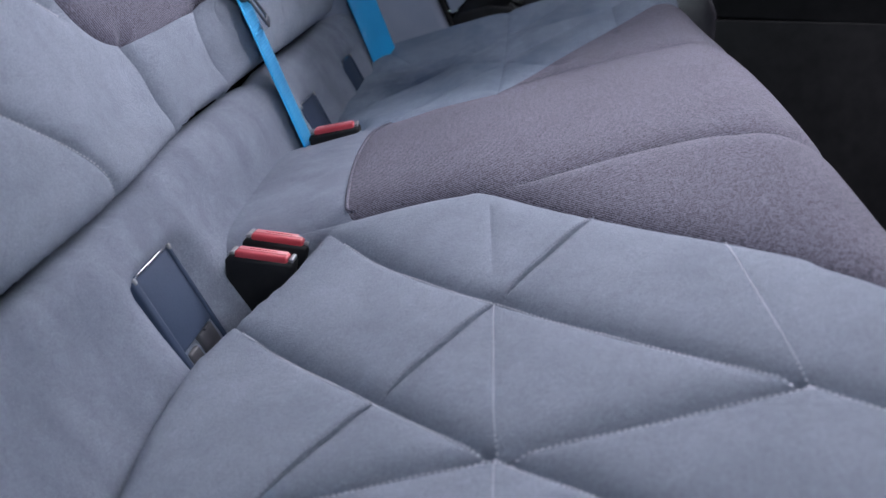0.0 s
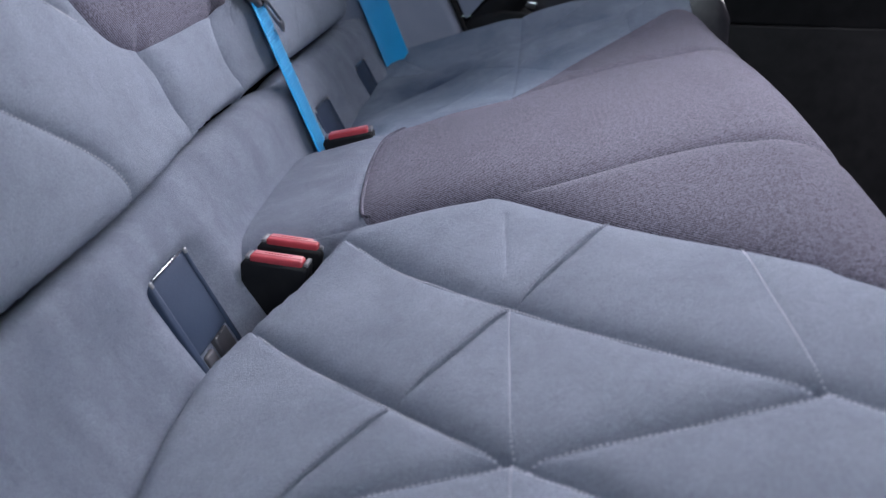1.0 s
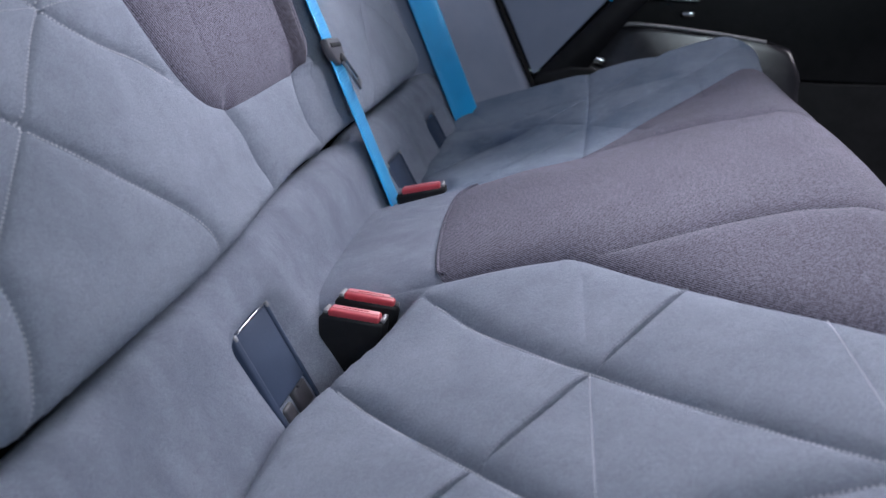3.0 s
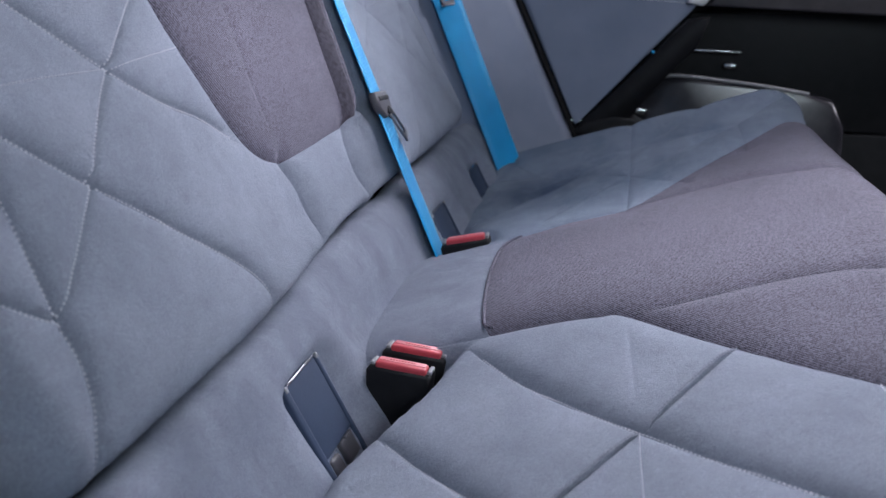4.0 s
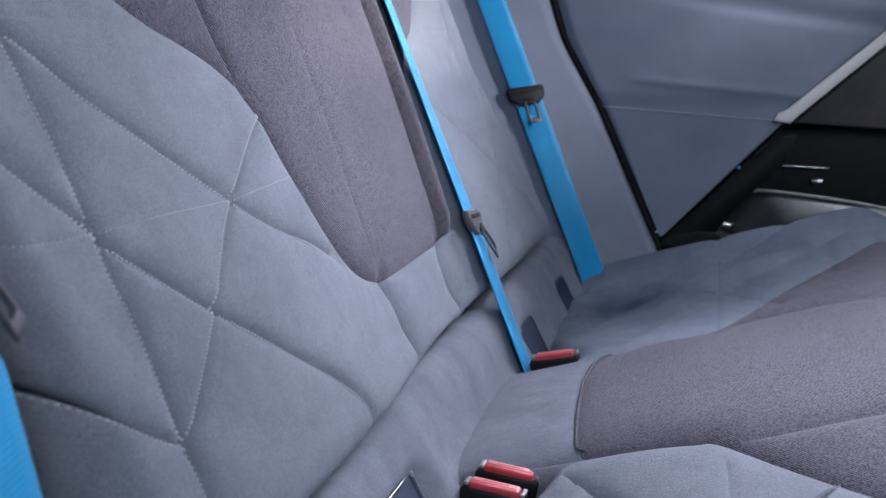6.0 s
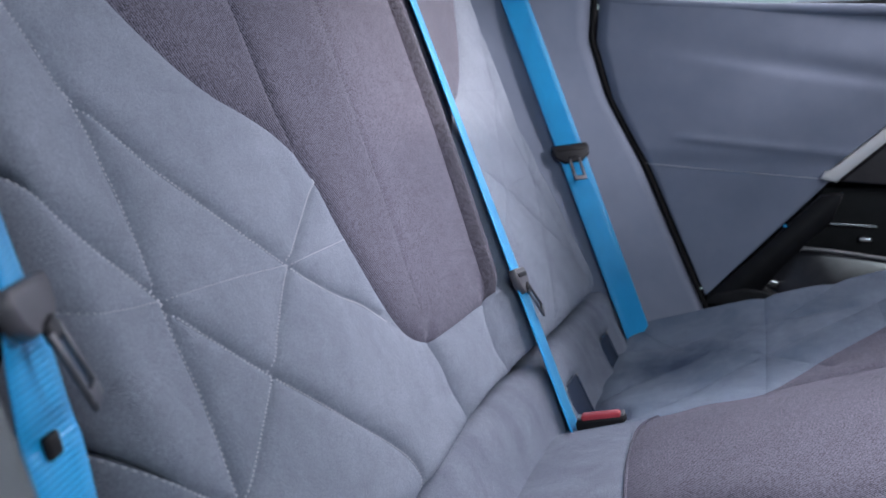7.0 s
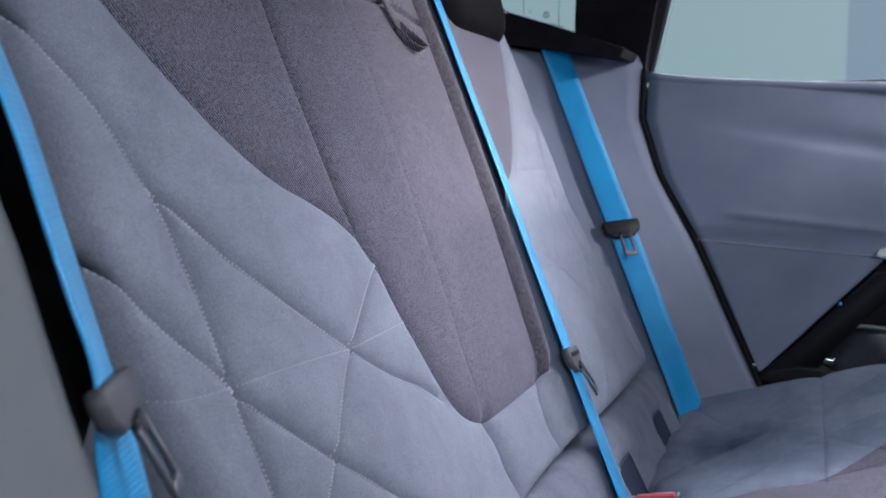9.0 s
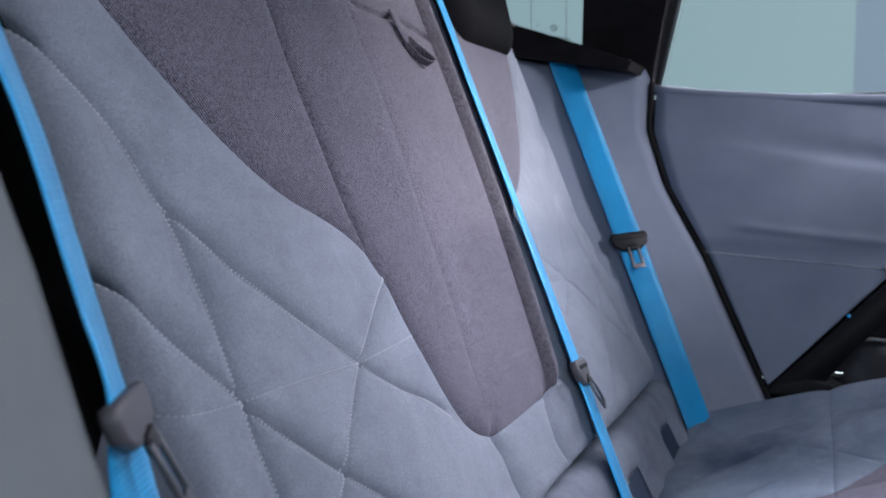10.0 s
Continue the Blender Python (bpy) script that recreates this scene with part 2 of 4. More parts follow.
def smooth_line(points, step):
    """Points every step metres along a soft curve through the given ones."""
    p = np.array(points, float)
    if len(p) > 2:
        q = np.vstack([2 * p[0] - p[1], p, 2 * p[-1] - p[-2]])
        fine = []
        for i in range(1, len(q) - 2):
            for t in np.linspace(0, 1, 16, endpoint=False):
                a, b, c, d = q[i - 1], q[i], q[i + 1], q[i + 2]
                fine.append(0.5 * (2 * b + (c - a) * t + (2 * a - 5 * b + 4 * c - d) * t * t + (3 * b - a - 3 * c + d) * t ** 3))
        p = np.array(fine + [p[-1]])
    far = np.concatenate([[0], np.cumsum(np.linalg.norm(np.diff(p, axis=0), axis=1))])
    n = max(2, int(round(far[-1] / step)) + 1)
    at = np.linspace(0, far[-1], n)
    return np.stack([np.interp(at, far, p[:, k]) for k in range(p.shape[1])], 1)


def tube(bm, points, radius, sides=8, step=0.004):
    line = smooth_line(points, step)
    rings = []
    for i, p in enumerate(line):
        way = Vector(line[min(i + 1, len(line) - 1)] - line[max(i - 1, 0)]).normalized()
        a = way.orthogonal().normalized() if i == 0 else (a - way * a.dot(way)).normalized()
        b = way.cross(a)
        rings.append([bm.verts.new(Vector(p) + radius * (math.cos(k * math.tau / sides) * a + math.sin(k * math.tau / sides) * b)) for k in range(sides)])
    for r, s in zip(rings, rings[1:]):
        for k in range(sides):
            bm.faces.new((r[k], r[(k + 1) % sides], s[(k + 1) % sides], s[k]))
    bm.faces.new(rings[0][::-1])
    bm.faces.new(rings[-1])
    return bm


def ribbon(bm, points, acrosses, width, thick, step=0.006):
    """Webbing: a flat band along the points, its width along the vectors given for them."""
    both = smooth_line([tuple(p) + tuple(a) for p, a in zip(points, acrosses)], step)
    rings = []
    for i, row in enumerate(both):
        p, a = Vector(row[:3]), Vector(row[3:]).normalized()
        way = Vector(both[min(i + 1, len(both) - 1)][:3] - both[max(i - 1, 0)][:3]).normalized()
        a = (a - way * a.dot(way)).normalized()
        n = way.cross(a)
        ring = []
        for k, (s, h) in enumerate(((-1, 0), (-0.94, 1), (-0.5, 1), (0, 1), (0.5, 1), (0.94, 1), (1, 0), (0.94, -1), (0, -1), (-0.94, -1))):
            ring.append(bm.verts.new(p + a * (s * width / 2) + n * (h * thick / 2)))
        rings.append(ring)
    for r, s in zip(rings, rings[1:]):
        for k in range(len(r)):
            bm.faces.new((r[k], r[(k + 1) % len(r)], s[(k + 1) % len(r)], s[k]))
    bm.faces.new(rings[0][::-1])
    bm.faces.new(rings[-1])
    return bm


def patch(bm, rows, thick=None):
    """A smooth sheet through a grid of points; with thick, a back face set off by that vector."""
    grid = [[bm.verts.new(p) for p in row] for row in rows]
    n, m = len(grid), len(grid[0])
    for i in range(n - 1):
        for j in range(m - 1):
            bm.faces.new((grid[i][j], grid[i][j + 1], grid[i + 1][j + 1], grid[i + 1][j]))
    if thick is not None:
        back = [[bm.verts.new(Vector(p) + Vector(thick)) for p in row] for row in rows]
        for i in range(n - 1):
            for j in range(m - 1):
                bm.faces.new((back[i][j], back[i + 1][j], back[i + 1][j + 1], back[i][j + 1]))
        ring = lambda g: [g[0][j] for j in range(m)] + [g[i][m - 1] for i in range(1, n)] + [g[n - 1][j] for j in range(m - 2, -1, -1)] + [g[i][0] for i in range(n - 2, 0, -1)]
        a, b = ring(grid), ring(back)
        for k in range(len(a)):
            bm.faces.new((a[k], b[k], b[(k + 1) % len(a)], a[(k + 1) % len(a)]))
    return bm


def prism(bm, outline, thick, m=None, bevel=0.0, segments=2):
    """A plate: an outline in x and z, thick along y, moved by m."""
    m = m or Matrix()
    front = [bm.verts.new(m @ Vector((x, -thick / 2, z))) for x, z in outline]
    back = [bm.verts.new(m @ Vector((x, thick / 2, z))) for x, z in outline]
    n = len(front)
    faces = [bm.faces.new(front), bm.faces.new(back[::-1])]
    for k in range(n):
        faces.append(bm.faces.new((front[k], back[k], back[(k + 1) % n], front[(k + 1) % n])))
    if bevel:
        edges = list({e for f in faces[:2] for e in f.edges})
        bmesh.ops.bevel(bm, geom=edges, offset=bevel, segments=segments, profile=0.6, affect="EDGES", clamp_overlap=True)
    return bm


# ---- upholstery shapes ----
def ramp(v, lo, hi):
    """Smooth step from 0 at lo to 1 at hi."""
    t = np.clip((np.asarray(v, float) - lo) / (hi - lo), 0, 1)
    return t * t * (3 - 2 * t)


def cushion_rear(y):
    """Where an outer seat cushion ends behind."""
    return np.interp(np.abs(y), (0.132, 0.154, 0.20, 0.238, 0.292, 0.36, 0.425), (-0.158, -0.170, -0.188, -0.213, -0.235, -0.238, -0.233))


def cushion_z(x, y):
    """Height of the seat cushion without its quilting."""
    a = np.abs(y)
    z = 0.375 + 0.30 * x - 0.012 * ramp(a, 0.0, 0.40) + 0.03 * ramp(a, 0.52, 0.68)
    return z + 0.014 * (1 - ramp(a, 0.08, 0.24)) * (1 - ramp(x, -0.10, 0.12))


STRIP_Z, STRIP_Y = (0.476, 0.496, 0.551, 0.621, 0.692, 0.752, 0.819, 0.913, 0.98), (0.086, 0.089, 0.098, 0.109, 0.117, 0.119, 0.121, 0.117, 0.112)


def back_x(y, z):
    """Forward position of the backrest without its quilting."""
    a = np.abs(y)
    seat = -0.326 - 0.53 * (z - 0.464) + 0.12 * np.maximum(z - 0.66, 0)
    mid = -0.350 - 0.40 * (z - 0.475) + 0.028 * ramp(0.430 - np.asarray(z), 0, 0.042)
    k = ramp(a, 0.10, 0.28)
    side = y - np.interp(z, STRIP_Z, STRIP_Y)
    lip = (0.010 * ramp(side, -0.006, 0.022) - 0.020 * ramp(side, 0.034, 0.046) + 0.010 * ramp(side, 0.050, 0.095)) * ramp(z, 0.466, 0.480)
    return mid * (1 - k) + seat * k + lip - 0.155 * ramp(a, 0.478, 0.575)


def roll_x(y, z):
    """Forward position of the low roll between backrest and cushion."""
    x = np.interp(z, (0.20, 0.24, 0.27, 0.30, 0.335, 0.352, 0.366, 0.376, 0.386, 0.410), (-0.222, -0.228, -0.240, -0.260, -0.280, -0.286, -0.293, -0.300, -0.311, -0.350))
    return x + 0 * y


def cushion_place(u, v, off):
    """Cushion: u along the seat from the back to the front and over its edge, v across the car."""
    turn, radius = 0.165, 0.05
    slope = 0.2915
    arc = np.clip((u - turn) / radius, 0, slope + 1.45)
    x = np.where(u > turn, turn + radius * (np.sin(slope) - np.sin(slope - arc)), u)
    flat = cushion_z(np.minimum(u, turn), v)
    z = flat - radius * (np.cos(slope) - np.cos(slope - arc))
    down = np.maximum(u - turn - radius * (slope + 1.45), 0)
    z = z - down
    nx, nz = np.where(u > turn, -np.sin(slope - arc), -np.sin(slope)), np.where(u > turn, np.cos(slope - arc), np.cos(slope))
    return np.stack([x + nx * off, v, z + nz * off], 1)


BENCH_POSE = pose(-0.0167, 0.0039, 0.0055, 0.801, -0.036, 2.576)
BENCH_TURN, BENCH_SHIFT = np.array(BENCH_POSE.to_3x3()), np.array(BENCH_POSE.translation)


def bench_place(u, v, off):
    """The whole cushion: the outer seats also drop behind, into the gap that holds the buckles."""
    p = cushion_place(u, v, off)
    p[:, 2] -= 0.085 * ramp(cushion_rear(v) - u, -0.014, 0.045) * ramp(np.abs(v), 0.130, np.where(v > 0, 0.20, 0.148))
    p[:, 2] -= 0.014 * np.exp(-((u + 0.15) / 0.055) ** 2 - ((v - 0.45) / 0.08) ** 2)
    return p @ BENCH_TURN.T + BENCH_SHIFT


BACK_ROUND = 0.040


def back_place(u, v, off):
    """Backrest: u across the car, v up."""
    h = 1e-3
    nx = np.ones_like(u)
    ny = -(back_x(u + h, v) - back_x(u - h, v)) / (2 * h)
    nz = -(back_x(u, v + h) - back_x(u, v - h)) / (2 * h)
    n = np.stack([nx, ny, nz], 1)
    n /= np.linalg.norm(n, axis=1)[:, None]
    turn = np.clip((0.424 + 0.012 * ramp(u, -0.28, 0.02) - v) / BACK_ROUND, 0, 0.995)
    low = BACK_ROUND * (1 - np.sqrt(1 - turn * turn))
    return np.stack([back_x(u, v) - low, u, v], 1) + n * off[:, None]


def roll_place(u, v, off):
    """The low roll: v runs up its face and, past the crest, back and down behind it."""
    h, crest = 1e-3, 0.384 - 0.009 * ramp(-u, 0.12, 0.28) - 0.004 * ramp(-u, 0.26, 0.46) - 0.004 * np.exp(-((u - 0.155) / 0.030) ** 2)
    low = np.minimum(v, crest)
    s = np.maximum(v - crest, 0)
    nz = -(roll_x(u, low + h) - roll_x(u, low - h)) / (2 * h)
    n = np.stack([np.ones_like(u), 0 * u, nz], 1)
    n /= np.linalg.norm(n, axis=1)[:, None]
    return np.stack([roll_x(u, low) - 1.2 * s, u, low + 0.52 * s - 25 * s * s], 1) + n * off[:, None]


def inside(poly, p):
    """Which of the points p lie in the polygon."""
    poly = np.array(poly)
    x, y = p[:, 0], p[:, 1]
    hit = np.zeros(len(p), bool)
    for (x0, y0), (x1, y1) in zip(poly, np.roll(poly, -1, 0)):
        cross = ((y0 > y) != (y1 > y)) & (x < (x1 - x0) * (y - y0) / ((y1 - y0) or 1e-12) + x0)
        hit ^= cross
    return hit


def creases(u, v, size, seed):
    """Soft unevenness of stuffed covers."""
    rng = np.random.default_rng(seed)
    total = 0 * u
    for k in range(9):
        way, at = rng.uniform(0, math.tau), rng.uniform(0, math.tau)
        length = rng.uniform(0.025, 0.11)
        total = total + length * 9 * np.sin((u * math.cos(way) + v * math.sin(way)) * math.tau / length + at + 1.5 * np.sin((u * math.sin(way) - v * math.cos(way)) * 17 + k))
    return size * total / 9


class Seam:
    """A sewn line. depth: how far the cover is drawn in; lap: the side (1 left, -1 right) whose edge lies on top, 0 for none;
    stitched: thread shows; taper: over this length from its first point the seam grows to its full depth."""

    def __init__(self, points, depth=0.003, reach=0.006, lap=0, stitched=True, thread=None, owner=None, taper=0):
        self.taper = taper
        self.points, self.depth, self.reach, self.lap, self.stitched, self.thread, self.owner = points, depth, reach, lap, stitched, thread, owner

    def mirrored(self, axis, owner=None):
        flip = [(-p[0], p[1]) if axis == 0 else (p[0], -p[1]) for p in self.points]
        return Seam(flip, self.depth, self.reach, -self.lap, self.stitched, self.thread, owner)


def quilt(sewn_on, outline, seams, place, choose, spacing=0.008, fine=0.003, wrinkle=0.0004, seed=1, offset=0.0, skirt=0.012):
    """Sews a cover: cuts the outline along the seams into panels, each a part of its own, drawn in along the seams,
    and lays the stitches. choose(centre) gives a panel's name, material and label."""
    lines = [smooth_line(s.points, fine) for s in seams]
    ring = smooth_line(list(outline) + [outline[0]], spacing * 0.7) if len(outline) > 40 else np.vstack([smooth_line([a, b], spacing * 0.7)[:-1] for a, b in zip(outline, list(outline[1:]) + [outline[0]])])
    trees, ways = [], []
    for line in lines:
        tree = kdtree.KDTree(len(line))
        for i, p in enumerate(line):
            tree.insert((p[0], p[1], 0), i)
        tree.balance()
        trees.append(tree)
        way = np.gradient(line, axis=0)
        ways.append(way / np.linalg.norm(way, axis=1)[:, None])

    def drawn_in(p, hint):
        """How far the cover is drawn in at the points p; hint: points beside them, on the panel's side of a seam."""
        deep = np.zeros(len(p))
        for k, s in enumerate(seams):
            line, way = lines[k], ways[k]
            for i, q in enumerate(p):
                at, j, d = trees[k].find((q[0], q[1], 0))
                if d > 9 * s.reach:
                    continue
                side = way[j][0] * (hint[i][1] - line[j][1]) - way[j][1] * (hint[i][0] - line[j][0])
                if s.lap and side * s.lap > 0:
                    drop = s.depth * 0.12 * math.exp(-d / 0.0018) + s.depth * 0.22 * math.exp(-d / (2.5 * s.reach))
                else:
                    drop = s.depth * ((0.48 * math.exp(-d / (0.6 * s.reach)) + 0.36 * math.exp(-d / (2.5 * s.reach))) if s.lap else (0.8 * math.exp(-d / s.reach) + 0.2 * math.exp(-d / (2.5 * s.reach)))) + ((0.0085 if s.depth > 0.0085 else 0.45 * s.depth) * math.exp(-d / 0.0024) if s.lap else 0)
                if s.taper:
                    drop *= 0.12 + 0.88 * min(1, j * fine / s.taper) ** 1.3
                deep[i] = max(deep[i], drop)
        return deep

    points, edges = list(map(tuple, ring)), [(i, (i + 1) % len(ring)) for i in range(len(ring))]
    for line in lines:
        first = len(points)
        points += list(map(tuple, line))
        edges += [(first + i, first + i + 1) for i in range(len(line) - 1)]
    loose = []
    for k, line in enumerate(lines):
        across = np.stack([-ways[k][:, 1], ways[k][:, 0]], 1)
        for far in (0.0012, 0.0032, 0.0065):
            for sign in (-1, 1):
                for p in line[:: 1 if far < 0.003 else 2] + sign * far * across[:: 1 if far < 0.003 else 2]:
                    if all(t.find((p[0], p[1], 0))[2] > far * 0.85 for t in trees):
                        loose.append(p)
    low, high = ring.min(0), ring.max(0)
    for i, gx in enumerate(np.arange(low[0], high[0], spacing)):
        for gy in np.arange(low[1] + (i % 2) * spacing / 2, high[1], spacing):
            if not trees or min(t.find((gx, gy, 0))[2] for t in trees) > 0.0095:
                loose.append((gx, gy))
    loose = np.array(loose)
    keep = inside(ring, loose)
    far_in = kdtree.KDTree(len(ring))
    for i, p in enumerate(ring):
        far_in.insert((p[0], p[1], 0), i)
    far_in.balance()
    loose = [tuple(p) for p, k in zip(loose, keep) if k and far_in.find((p[0], p[1], 0))[2] > 0.0012]
    co, tris, walls = cut(points + loose, edges)
    co = np.array(co)
    # panels: triangles joined across edges that carry no seam
    owner = {}
    for t, tri in enumerate(tris):
        for a, b in zip(tri, tri[1:] + tri[:1]):
            owner.setdefault((min(a, b), max(a, b)), []).append(t)
    near = [[] for _ in tris]
    for e, who in owner.items():
        if len(who) == 2 and e not in walls:
            near[who[0]].append(who[1])
            near[who[1]].append(who[0])
    label = [-1] * len(tris)
    panels = []
    middles = np.array([co[list(t)].mean(0) for t in tris])
    ok = inside(ring, middles)
    for t in range(len(tris)):
        if label[t] >= 0 or not ok[t]:
            continue
        label[t], stack, group = len(panels), [t], []
        while stack:
            s = stack.pop()
            group.append(s)
            for n in near[s]:
                if label[n] < 0 and ok[n]:
                    label[n] = len(panels)
                    stack.append(n)
        panels.append(group)
    for group in panels:
        used = sorted({i for t in group for i in tris[t]})
        index = {v: i for i, v in enumerate(used)}
        p = co[used]
        hint = np.zeros_like(p)
        count = np.zeros(len(p))
        for t in group:
            for i in tris[t]:
                hint[index[i]] += middles[t]
                count[index[i]] += 1
        hint /= count[:, None]
        off = drawn_in(p, hint)
        off = offset - off + creases(p[:, 0], p[:, 1], wrinkle, seed)
        verts = place(p[:, 0], p[:, 1], off)
        faces = [[index[i] for i in tris[t]] for t in group]
        rim = {}
        for f in faces:
            for a, b in zip(f, f[1:] + f[:1]):
                if (b, a) in rim:
                    del rim[(b, a)]
                else:
                    rim[(a, b)] = 1
        under = place(p[:, 0], p[:, 1], off - skirt)
        tops, lows = {}, {}
        verts = list(verts)
        for a, b in rim:
            for i in (a, b):
                if i not in tops:
                    tops[i], lows[i] = len(verts), len(verts) + 1
                    verts += [verts[i], under[i]]
        faces += [(tops[b], tops[a], lows[a], lows[b]) for a, b in rim]
        name, material, text, owner_thing = choose(middles[group])
        pydata_part(name, verts, faces, material, owner_thing, text)
    # stitches, a bead of thread each, on the upper edge of the seam
    for k, s in enumerate(seams):
        if not s.stitched:
            continue
        line = smooth_line(s.points, 0.0032)
        way = np.gradient(line, axis=0)
        way /= np.linalg.norm(way, axis=1)[:, None]
        across = np.stack([-way[:, 1], way[:, 0]], 1)
        mid = line + across * (0.0007 * s.lap)
        ok = inside(ring, mid)
        if s.taper:
            ok[:int(0.55 * s.taper / 0.0032)] = False
        if not s.lap:
            ok[:2] = ok[-2:] = False
        mid, way, across = mid[ok], way[ok], across[ok]
        if len(mid) < 3:
            continue
        level = offset - drawn_in(mid, mid + across * (0.002 * (s.lap or 1))) + creases(mid[:, 0], mid[:, 1], wrinkle, seed) + (0.0003 if s.lap else 0.0006)
        half, wide = (0.00115, 0.0009) if s.lap else (0.0007, 0.0006)
        verts, faces = [], []
        ends = [mid - way * half, mid + way * half]
        a, b = place(ends[0][:, 0], ends[0][:, 1], level), place(ends[1][:, 0], ends[1][:, 1], level)
        m0 = place(mid[:, 0], mid[:, 1], level + 0.0013)
        l = place(mid[:, 0] + across[:, 0] * wide, mid[:, 1] + across[:, 1] * wide, level + 0.0002)
        r = place(mid[:, 0] - across[:, 0] * wide, mid[:, 1] - across[:, 1] * wide, level + 0.0002)
        for i in range(len(mid)):
            n = len(verts)
            verts += [a[i], b[i], m0[i], l[i], r[i]]
            faces += [(n, n + 4, n + 2), (n + 4, n + 1, n + 2), (n + 1, n + 3, n + 2), (n + 3, n, n + 2)]
        ob = pydata_part("stitching", verts, faces, s.thread or THREAD, s.owner or sewn_on)
        ob["kind"] = "stuff"


def cut(points, edges):
    """Triangles of the points that keep to the edges: places, triangles, and the edges that carry a seam."""
    co, out_edges, tris, _, from_edges, _ = geometry.delaunay_2d_cdt([Vector(p) for p in points], edges, [], 0, 1e-6)
    walls = {(min(e), max(e)) for e, src in zip(out_edges, from_edges) if src}
    return [tuple(v) for v in co], [list(t) for t in tris], walls


# ---- the car's shell ----
def plate(name, lo, hi, material, kind="structure", label="", category="", bevel=0.004):
    bm = bmesh.new()
    size = [b - a for a, b in zip(lo, hi)]
    block(bm, size, Matrix.Translation([(a + b) / 2 for a, b in zip(lo, hi)]), bevel)
    return tagged(part(name, bm, material, None, "", False), label, category, "", kind)


plate("ground", (-60, -60, -0.55), (60, 60, -0.50), HALL_FLOOR, label="smooth pale grey hall floor under the car", category="floor")
plate("floor", (-0.75, -0.74, -0.05), (2.1, 0.74, 0.0), CARPET, label="black carpeted car floor", category="floor")
plate("wall_front", (2.0, -0.74, 0.0), (2.08, 0.74, 0.75), CARPET, label="black carpeted bulkhead before the front seats", category="wall")
plate("wall_rear", (-0.95, -0.78, 0.0), (-0.88, 0.78, 0.80), CARPET, label="black carpeted wall behind the rear seat", category="wall")
plate("parcel_shelf", (-1.25, -0.72, 0.80), (-0.60, 0.72, 0.83), DARK_CLOTH, label="charcoal cloth shelf behind the rear backrest", category="shelf")

# ---- rear bench: quilted cushion ----
bench = thing("rear_bench_cushion", (0, 0, 0.02), "grey-blue suede rear seat cushion with dark fabric middle", "seat cushion")
S1, S2, S3, S4, S5 = (-0.023, -0.301), (-0.090, -0.384), (-0.020, -0.457), (0.125, -0.449), (0.118, -0.287)
S7, S8, S9, S_TOP = (-0.166, -0.142), (-0.224, -0.238), (0.045, -0.211), (-0.030, -0.138)
DEEP, SOFT = dict(depth=0.0210, reach=0.0088, thread=SUEDE_THREAD), dict(depth=0.0056, reach=0.0042, thread=SEAM_THREAD)
near_edge = [(-0.34, -0.128), (-0.154, -0.128), (-0.107, -0.127), (-0.055, -0.130), S_TOP, S9, (0.082, -0.250), S5, (0.151, -0.324), (0.186, -0.371), (0.36, -0.52)]
far_edge = [(-0.34, 0.128), (-0.149, 0.126), (-0.096, 0.147), (-0.041, 0.154), (0.003, 0.222), (0.051, 0.294), (0.11, 0.366), (0.161, 0.428), (0.22, 0.50), (0.34, 0.64)]
near_seams = [
    Seam([S7, (-0.096, -0.223), S1, (0.050, -0.375), S4, (0.20, -0.540)], lap=-1, taper=0.075, **DEEP),
    Seam([S_TOP, S1], depth=0.0026, reach=0.009, stitched=False),
    Seam([S1, S3, (-0.018, -0.66)], depth=0.0024, reach=0.009),
    Seam([S1, S9], lap=1, **SOFT),
    Seam([S1, S2, (-0.143, -0.452), (-0.22, -0.56)], lap=-1, **SOFT),
    Seam([S8, (-0.160, -0.310), S2, S3, (0.030, -0.502), (0.16, -0.63)], lap=-1, taper=0.075, **DEEP),
    Seam([S3, S4], lap=-1, **DEEP),
    Seam([S4, S5], depth=0.0020, reach=0.009),
    Seam([S3, (-0.121, -0.460), (-0.26, -0.470)], lap=1, **DEEP),
]
far_cushion_seams = [s.mirrored(1) for s in near_seams]
for s in far_cushion_seams:
    s.points = [(x, y + 0.05 * ramp(y, 0.1, 0.3)) for x, y in s.points]
    s.depth, s.lap, s.reach, s.stitched = 0.006, 0, 0.009, False
mid_seams = [
    Seam(near_edge, 0.008, 0.012, 0, False), Seam(far_edge, 0.006, 0.010, 0, False),
    Seam([(-0.132, -0.140), (-0.150, -0.112), (-0.160, -0.015), (-0.160, 0.070), (-0.152, 0.105), (-0.130, 0.145)], 0.004, 0.006, 0, False),
    Seam([S_TOP, (-0.01, -0.138), (0.029, -0.130), (0.087, -0.119), (0.137, -0.123), (0.178, -0.140), (0.36, -0.19)], 0.0045, 0.010, 0, True, DARK_THREAD),
    Seam([(-0.041, 0.154), (0.0, 0.174), (0.045, 0.188), (0.106, 0.192), (0.178, 0.166), (0.36, 0.14)], 0.0045, 0.010, 0, True, DARK_THREAD),
]
bench_seams = near_seams + far_cushion_seams + mid_seams
near_suede = near_edge + [(0.36, -0.80), (-0.34, -0.80)]
far_suede = far_edge + [(0.34, 0.80), (-0.34, 0.80)]


